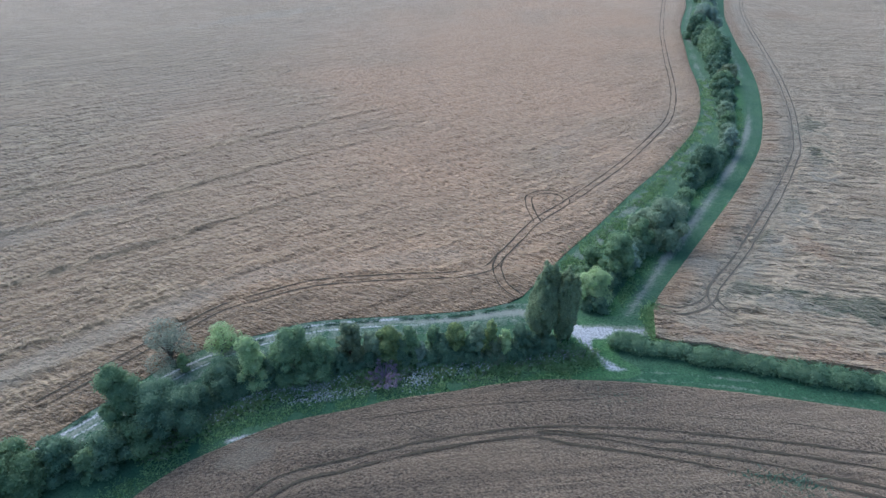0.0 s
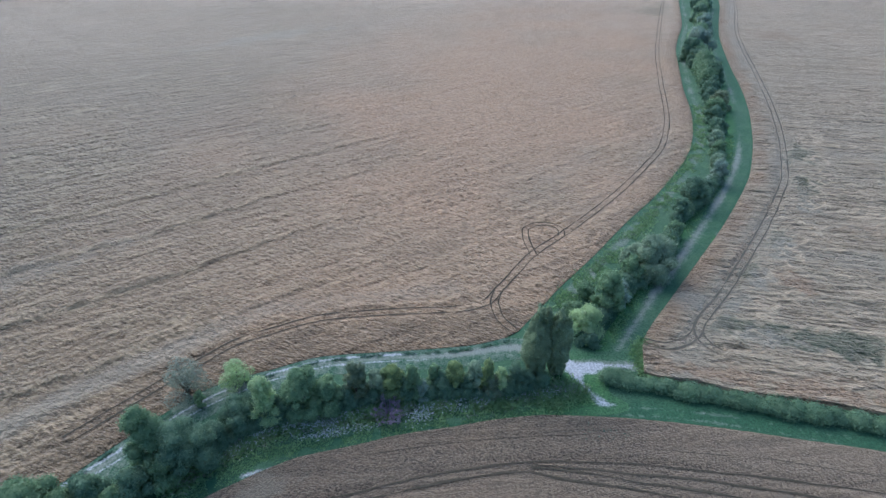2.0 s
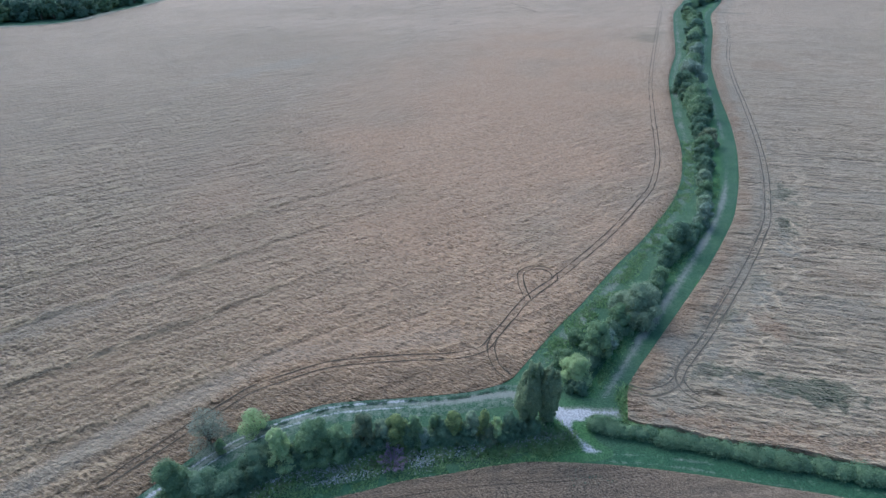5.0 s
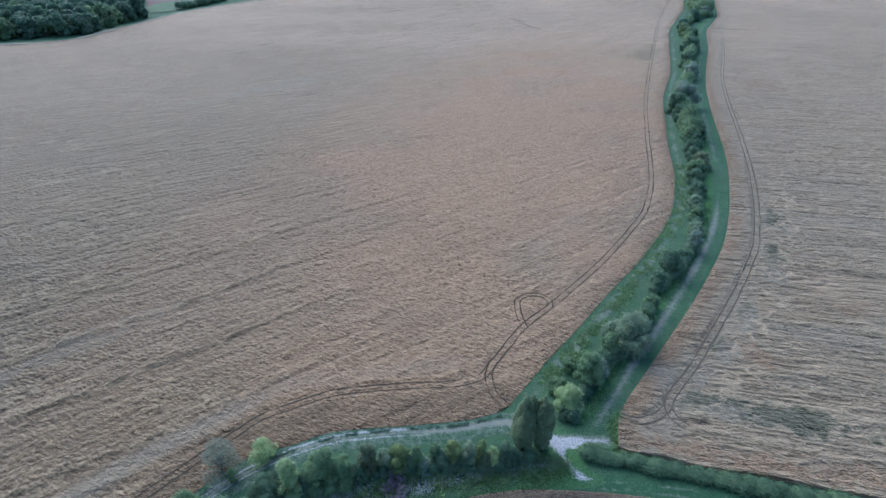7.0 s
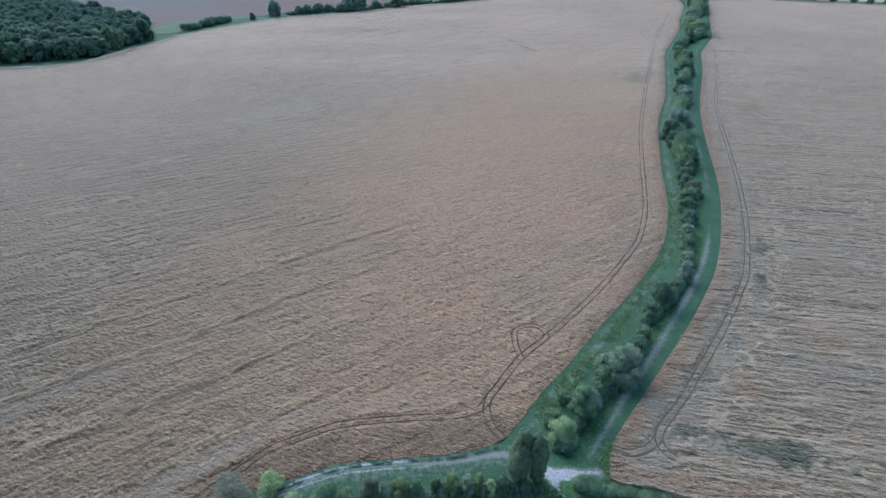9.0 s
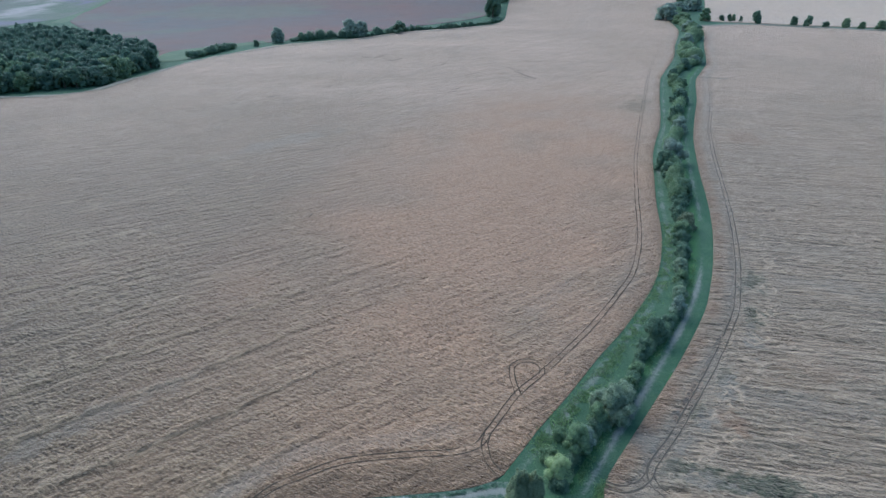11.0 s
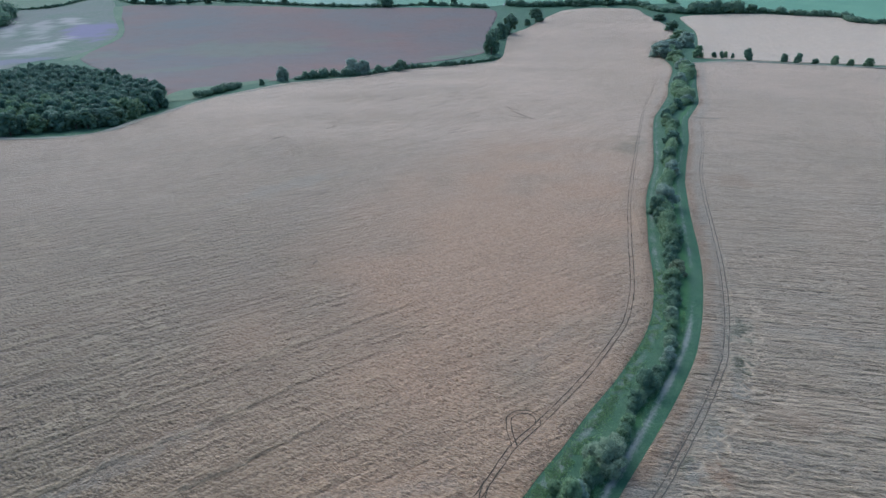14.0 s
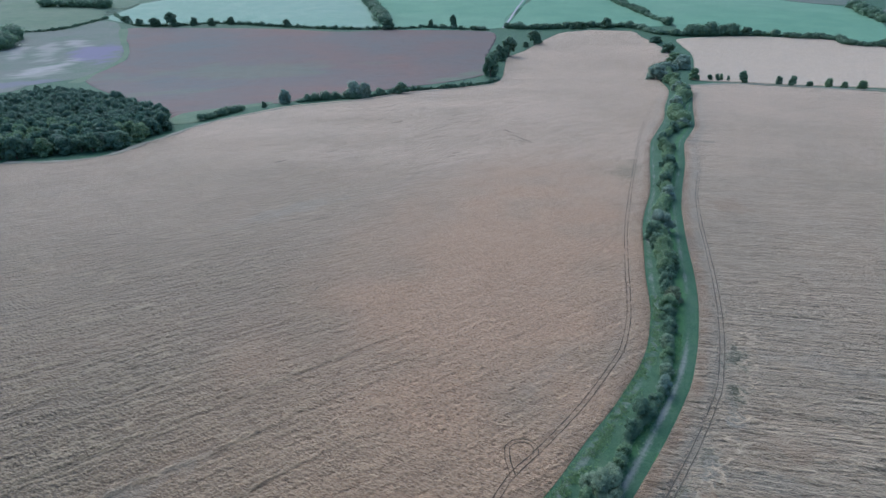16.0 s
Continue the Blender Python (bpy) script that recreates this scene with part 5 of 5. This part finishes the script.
# the wood
wood_out = np.array([(-520, 462), (-409, 472), (-367, 487), (-324, 510), (-318, 551), (-314, 597), (-345, 665), (-463, 781), (-560, 850), (-640, 880), (-660, 780), (-640, 600)], float)
spots = []
for k in range(60000):
    x, y = rng.uniform(-660, -310), rng.uniform(460, 890)
    if len(spots) < 480 and within(np.array([x]), np.array([y]), wood_out)[0] and all((x - a) ** 2 + (y - b) ** 2 > 11.0 ** 2 for a, b in spots):
        spots.append((x, y))
spots.sort(key=lambda p: p[1])
for x, y in spots[:190]:
    far_tree(int(rng.choice([1, 3, 4, 0], p=[0.42, 0.4, 0.1, 0.08])), x, y, rng.uniform(16, 24), rng.uniform(14, 21), rng.uniform(0, 6), "trees of the wood", label="dark green tree at the edge of a dense wood")
canopy = []
for x, y in spots[190:]:
    h, w = rng.uniform(16, 23), rng.uniform(11, 16)
    canopy += [(x, y, h * 0.45, w * 0.42, 1.1), (x, y, h - w * 0.3, w * 0.32, 1.0)]
    for k in range(3):
        an = rng.uniform(0, 6.3)
        canopy.append((x + w * 0.3 * math.cos(an), y + w * 0.3 * math.sin(an), h * rng.uniform(0.55, 0.8), w * 0.26, 1.0))
cv, cf = [], []
for k in range(0, len(canopy), 150):
    v, f = crown(rng, canopy[k:k + 150], 1.0, 0.8)
    cf.append(f + sum(len(q) for q in cv))
    cv.append(v)
tagged(sheet("woodland", np.vstack(cv), np.vstack(cf), LEAF["wood"]), "dense dark green canopy of the wood behind its edge", "wood", kind="stuff")


def hedge(name, line, h, w, tone, leaf, label, seed, gap=0.8, rough=0.35, category="hedge", core=0.8):
    """A run of overlapping bushes along a line, as one leafy mass."""
    r = np.random.default_rng(seed)
    pts, lobes = curve(line, w * gap), []
    for x, y in pts:
        s = 1 + rough * r.uniform(-1, 1)
        z = float(lie(x, y))
        lobes.append((x + r.uniform(-0.15, 0.15) * w, y + r.uniform(-0.15, 0.15) * w, z + h * s * 0.5, w * 0.55 * (1 + 0.25 * r.uniform(-1, 1)), h * s / w))
    top = tagged(new(name), label, category)
    each = max(4, len(lobes) // 24)
    for k in range(0, len(lobes), each):                     # one bushy stretch after another
        v, f = crown(r, lobes[k:k + each], leaf, 1.15, -1e3, core=core)
        part("bush", sheet("bush", v, f, LEAF[tone]), top)
    return top


hedge("hedge", [(27.4, 62.2), (30.6, 61.3), (36.2, 59.9), (44.0, 57.9), (51.5, 55.9), (58.3, 54.3), (63.4, 53.1), (90, 46.2), (120, 38.6)], 1.9, 3.0, "hedge", 0.19, "dense field hedge along the grass track", 51, 0.3, 0.16)
hedge("hedge", [(-304, 667), (-289, 710), (-281, 741)], 9.0, 12.0, "dark", 1.6, "tall dark hedge at the edge of the ploughed field", 52, 0.6)
hedge("hedge", [(-216, 813), (-163, 844), (-128, 848), (-62, 921)], 8.0, 10.0, "dark", 1.6, "overgrown hedge below the ploughed field", 53, 0.6, 0.5)
hedge("hedge", [(-62, 921), (14, 956), (77, 1007), (101, 1041)], 6.0, 8.0, "dark", 1.6, "low hedge below the ploughed field", 54, 0.7, 0.5)
hedge("hedge", [(-1227, 2179), (-1027, 1926), (-898, 1892), (-769, 1945), (-621, 1896), (-517, 1853), (-326, 1793), (-166, 1782), (-44, 1796), (128, 1740)], 8.0, 14.0, "dark", 3.0, "long dark hedge at the foot of the pastures", 55, 0.7, 0.5)
hedge("hedge", [(200, 1779), (283, 1751), (372, 1767), (479, 1782), (575, 1753), (607, 1646), (671, 1603), (751, 1608), (889, 1599), (945, 1558), (1041, 1517), (1028, 1452), (1101, 1416), (1400, 1300)], 13.0, 22.0, "dark", 3.0, "thick dark hedge at the foot of the pastures", 56, 0.6, 0.4)
hedge("hedge", [(690, 1608), (760, 1612), (800, 1608)], 28.0, 34.0, "dark", 3.5, "dense dark copse in the hedge", 57, 0.5, 0.2)
hedge("hedge", [(-420, 3000), (-335, 2585), (-259, 2228), (-195, 1903)], 26.0, 40.0, "dark", 4.0, "line of dark trees between two pastures", 58, 0.6, 0.4)
hedge("hedge", [(760, 3050), (713, 2480), (705, 2113), (703, 1801)], 16.0, 24.0, "dark", 4.0, "dark hedge climbing the hillside", 59, 0.9, 0.6)
hedge("hedge", [(1517, 2174), (1436, 1991), (1380, 1810)], 22.0, 34.0, "dark", 4.0, "dark hedge on the hillside", 60, 0.7, 0.4)
hedge("hedge", [(-1500, 1770), (-1315, 1794), (-1233, 1833), (-1217, 2103)], 7.0, 14.0, "dark", 3.0, "thin hedge round a stubble field", 61, 0.8, 0.4)
hedge("tree_clump", [(-1180, 1500), (-1230, 1600), (-1260, 1680)], 34.0, 60.0, "dark", 4.0, "clump of dark trees by the stubble field", 62, 0.6, 0.4)
hedge("tree_clump", [(-1700, 2500), (-1550, 2480), (-1400, 2420)], 34.0, 60.0, "dark", 5.0, "clump of dark trees on the hill", 63, 0.6, 0.4)

# ---- undergrowth ----
hedge("undergrowth", [(-48, 38), (-42, 41), (-36, 46), (-31, 51), (-25, 54.2), (-18, 56.2), (-8, 58.2), (2, 58.8), (10, 59.2), (16, 61.2)], 2.0, 2.2, "dark", 0.18, "leafy brambles under the lane trees", 71, 0.45, 0.5, "undergrowth")
hedge("undergrowth", [(27, 74), (31.5, 79.5), (37.5, 86.5), (44, 92.5), (51.5, 103), (58, 114), (66, 123), (77, 137), (86, 157), (96, 181), (104, 205), (112, 229)], 2.6, 3.2, "dark", 0.24, "dark thorn scrub under the belt of trees", 73, 0.5, 0.6, "undergrowth")
hedge("undergrowth", [(112, 229), (124, 268), (139, 310), (156, 346), (166, 375), (189, 427), (210, 490), (221, 527), (248, 571), (272, 601)], 5.5, 6.5, "mid", 0.6, "thick thorn scrub along the belt of trees", 74, 0.5, 0.6, "undergrowth")
hedge("undergrowth", [(272, 601), (287, 662), (311, 724), (361, 814), (380, 888), (406, 984), (425, 1060), (452, 1124), (480, 1160)], 9.0, 14.0, "mid", 1.2, "thick thorn scrub along the belt of trees", 75, 0.5, 0.6, "undergrowth")


def blades(name, places, tall, size, tone, label, category, seed, lean=0.9, flat=False):
    """Tufts of leaves standing on the ground, one small blade each."""
    r = np.random.default_rng(seed)
    n = len(places)
    p = np.column_stack([places, lie(places[:, 0], places[:, 1])])
    an = r.uniform(0, 2 * math.pi, n)
    side = np.stack([np.cos(an), np.sin(an), np.zeros(n)], -1) * size * r.uniform(0.5, 1.2, (n, 1))
    h = tall * r.uniform(0.4, 1.3, n)
    tip = p + np.stack([r.normal(size=n) * lean * h, r.normal(size=n) * lean * h, h], -1)
    verts = np.stack([p - side * 0.4, p + side * 0.4, tip + side * 0.6, tip - side * 0.6], 1).reshape(-1, 3)
    if flat:
        other = np.stack([-side[:, 1], side[:, 0], 0.4 * side[:, 0]], -1)
        verts = np.stack([tip - side, tip - other, tip + side, tip + other], 1).reshape(-1, 3)
    return tagged(sheet(name, verts, np.arange(4 * n).reshape(-1, 4), LEAF[tone]), label, category, kind="stuff")


def strewn(seed, line, wide, count, clumped=0.0, size=2.0):
    r = np.random.default_rng(seed)
    c = curve(line, 0.3)
    p = c[r.integers(0, len(c), count * 3)] + r.normal(size=(count * 3, 2)) * wide * 0.4
    return p[ripple(p[:, 0], p[:, 1], size, seed) > clumped][:count]


def spot(seed, x, y, a, b, turn, count):
    r = np.random.default_rng(seed)
    q = r.normal(size=(count, 2)) * (a * 0.5, b * 0.5)
    ca, sa = math.cos(radians(turn)), math.sin(radians(turn))
    return np.stack([x + q[:, 0] * ca - q[:, 1] * sa, y + q[:, 0] * sa + q[:, 1] * ca], -1)


WEEDS = [(-37, 42.5), (-31, 48.5), (-25.5, 52), (-18.5, 54), (-11, 55.2), (-2, 56.6), (9.5, 58.0), (17, 60), (22, 60.5)]
blades("weeds", strewn(81, WEEDS, 2.4, 16000, 0.25), 0.5, 0.22, "weed", "rank green weeds and nettles below the hedge", "weeds", 82)
blades("weeds", strewn(83, WEEDS, 2.2, 3000, 0.5), 0.55, 0.14, "straw", "dry pale seed heads among the weeds", "weeds", 84)
FLOWERS = [(-19.5, 53.6, 6.5, 2.0, 12, 900), (-14.7, 52.1, 4.5, 0.7, 8, 120), (-17.7, 50.9, 5.0, 0.5, 8, 130), (-3.4, 55.0, 2.6, 1.9, 20, 330), (1.3, 56.4, 6.0, 1.6, 12, 150), (6.4, 57.5, 4.0, 1.0, 12, 90), (12.6, 59.2, 4.6, 1.5, 6, 300),
           (17.4, 59.3, 2.4, 1.0, 5, 60), (-27.4, 51.8, 5.0, 1.8, 25, 260), (-29, 49.3, 5.0, 1.4, 38, 130)]
for k, f in enumerate(FLOWERS):
    blades("white_flowers", spot(90 + k, *f), 0.6, 0.10, "blossom", "white umbels of cow parsley in the weeds", "flowers", 95 + k, 0.3, True)
BELT_ROUGH = [(22.5, 81), (28, 88), (37, 98), (48, 112), (60, 128), (72, 145), (82, 162), (92, 185), (99, 206)]
blades("rough_grass", strewn(101, BELT_ROUGH, 3.4, 7000, 0.35), 0.35, 0.2, "weed", "rough tussocky grass beside the belt", "grass", 102)
blades("rough_grass", strewn(103, BELT_ROUGH, 2.4, 500, 0.55), 0.4, 0.16, "straw", "pale dry tussocks beside the belt", "grass", 104)
blades("rough_grass", strewn(105, [(29.5, 71), (36, 80.5), (45, 92.5), (56, 107), (66, 120), (78, 136), (88, 153), (97, 172)], 1.6, 3000, 0.4), 0.25, 0.18, "weed", "green tussocks under the belt", "grass", 106)
blades("rough_grass", strewn(109, [(22.5, 58.5), (20, 60), (16, 58.5), (19, 57.2)], 2.6, 3000, 0.2), 0.35, 0.2, "weed", "green weeds by the junction", "grass", 110)
blades("rough_grass", strewn(113, [(36.5, 71.5), (34.5, 67), (35, 63), (40, 61.6)], 2.2, 2500, 0.2), 0.4, 0.2, "weed", "weeds at the corner of the wheat", "grass", 114)
blades("mown_grass", strewn(115, [(-42, 34), (-30, 44.8), (-22.5, 49), (-13, 51.4), (-3, 53.4), (8, 55.4), (17, 56.6)], 2.6, 9000, 0.3), 0.14, 0.16, "weed", "short tufts in the mown strip", "grass", 116)
# dark leaf tone paints the shade at the foot of the wheat
blades("verge_grass", strewn(111, [(-53, 39), (-49.5, 46.5), (-44, 52.8), (-37.5, 59.5), (-30, 62.8), (-21, 66.5), (-9, 68.2), (3, 69.2), (12, 71.5)], 0.5, 1800, 0.4), 0.25, 0.14, "wood", "green verge between lane and wheat, darkened as crop shade", "grass", 112)

blades("weeds", spot(130, 41, 37.6, 5.0, 1.6, -12, 500), 0.66, 0.12, "wood", "patch of green weeds standing in the wheat", "weeds", 131)
blades("weeds", spot(132, 25, 51, 5.0, 0.8, -4, 160), 0.66, 0.1, "wood", "green weeds standing in the wheat", "weeds", 133)
# a mauve-flowered bush in the weeds
bush = tagged(new("shrub"), "spreading mauve bush of bare arching stems", "shrub")
r = np.random.default_rng(120)
stems_v, stems_f, sprays = [], [], []
for k in range(46):
    an, out = r.uniform(0, 2 * math.pi), r.uniform(1.4, 3.2)
    pts = [(0.15 * math.cos(an), 0.15 * math.sin(an), -0.1), (out * 0.45 * math.cos(an), out * 0.45 * math.sin(an), 1.2), (out * math.cos(an), out * math.sin(an), r.uniform(0.9, 2.4))]
    v, f = tube(pts, (0.05, 0.04, 0.02), 4)
    stems_f += [tuple(q + len(stems_v) for q in fc) for fc in f]
    stems_v += v
    sprays.append((pts[2][0] * 0.9, pts[2][1] * 0.9, pts[2][2], r.uniform(0.2, 0.4), 0.8))
part("stem", sheet("stem", stems_v, stems_f, LEAF["mauve"]), bush, "mauve-grey arching stems")
bv, bf = crown(r, sprays, 0.15, 0.7, core=0.25)
part("crown", sheet("crown", bv, bf, LEAF["mauve"]), bush)
put(bush, -8.4, 54.6)
spill = curve([(-28.6, 44.2), (-26.5, 44.9), (-24.6, 45.8)], 0.4)
chalk_patch = crop("chalk_patch", band(curve([(-31, 42.8), (-28.6, 44.2), (-26.5, 44.9), (-24.6, 45.8), (-22, 46.8)], 0.4), 2.4), net(-33, -20, 40, 49, 0.18), GRASS, lambda x, y: 0.055 + 0 * x, 0.05, masks={"chalk": lambda x, y: np.maximum(0.5 * off_line(spill[2:-3], 0.95)(x, y), 0.42 * off_line(np.array([(-25.7, 45.3), (-21.5, 46.7)]), 0.4)(x, y))}, skirt=False)
tagged(chalk_patch, "small spill of white chalk at the field edge", "chalk")
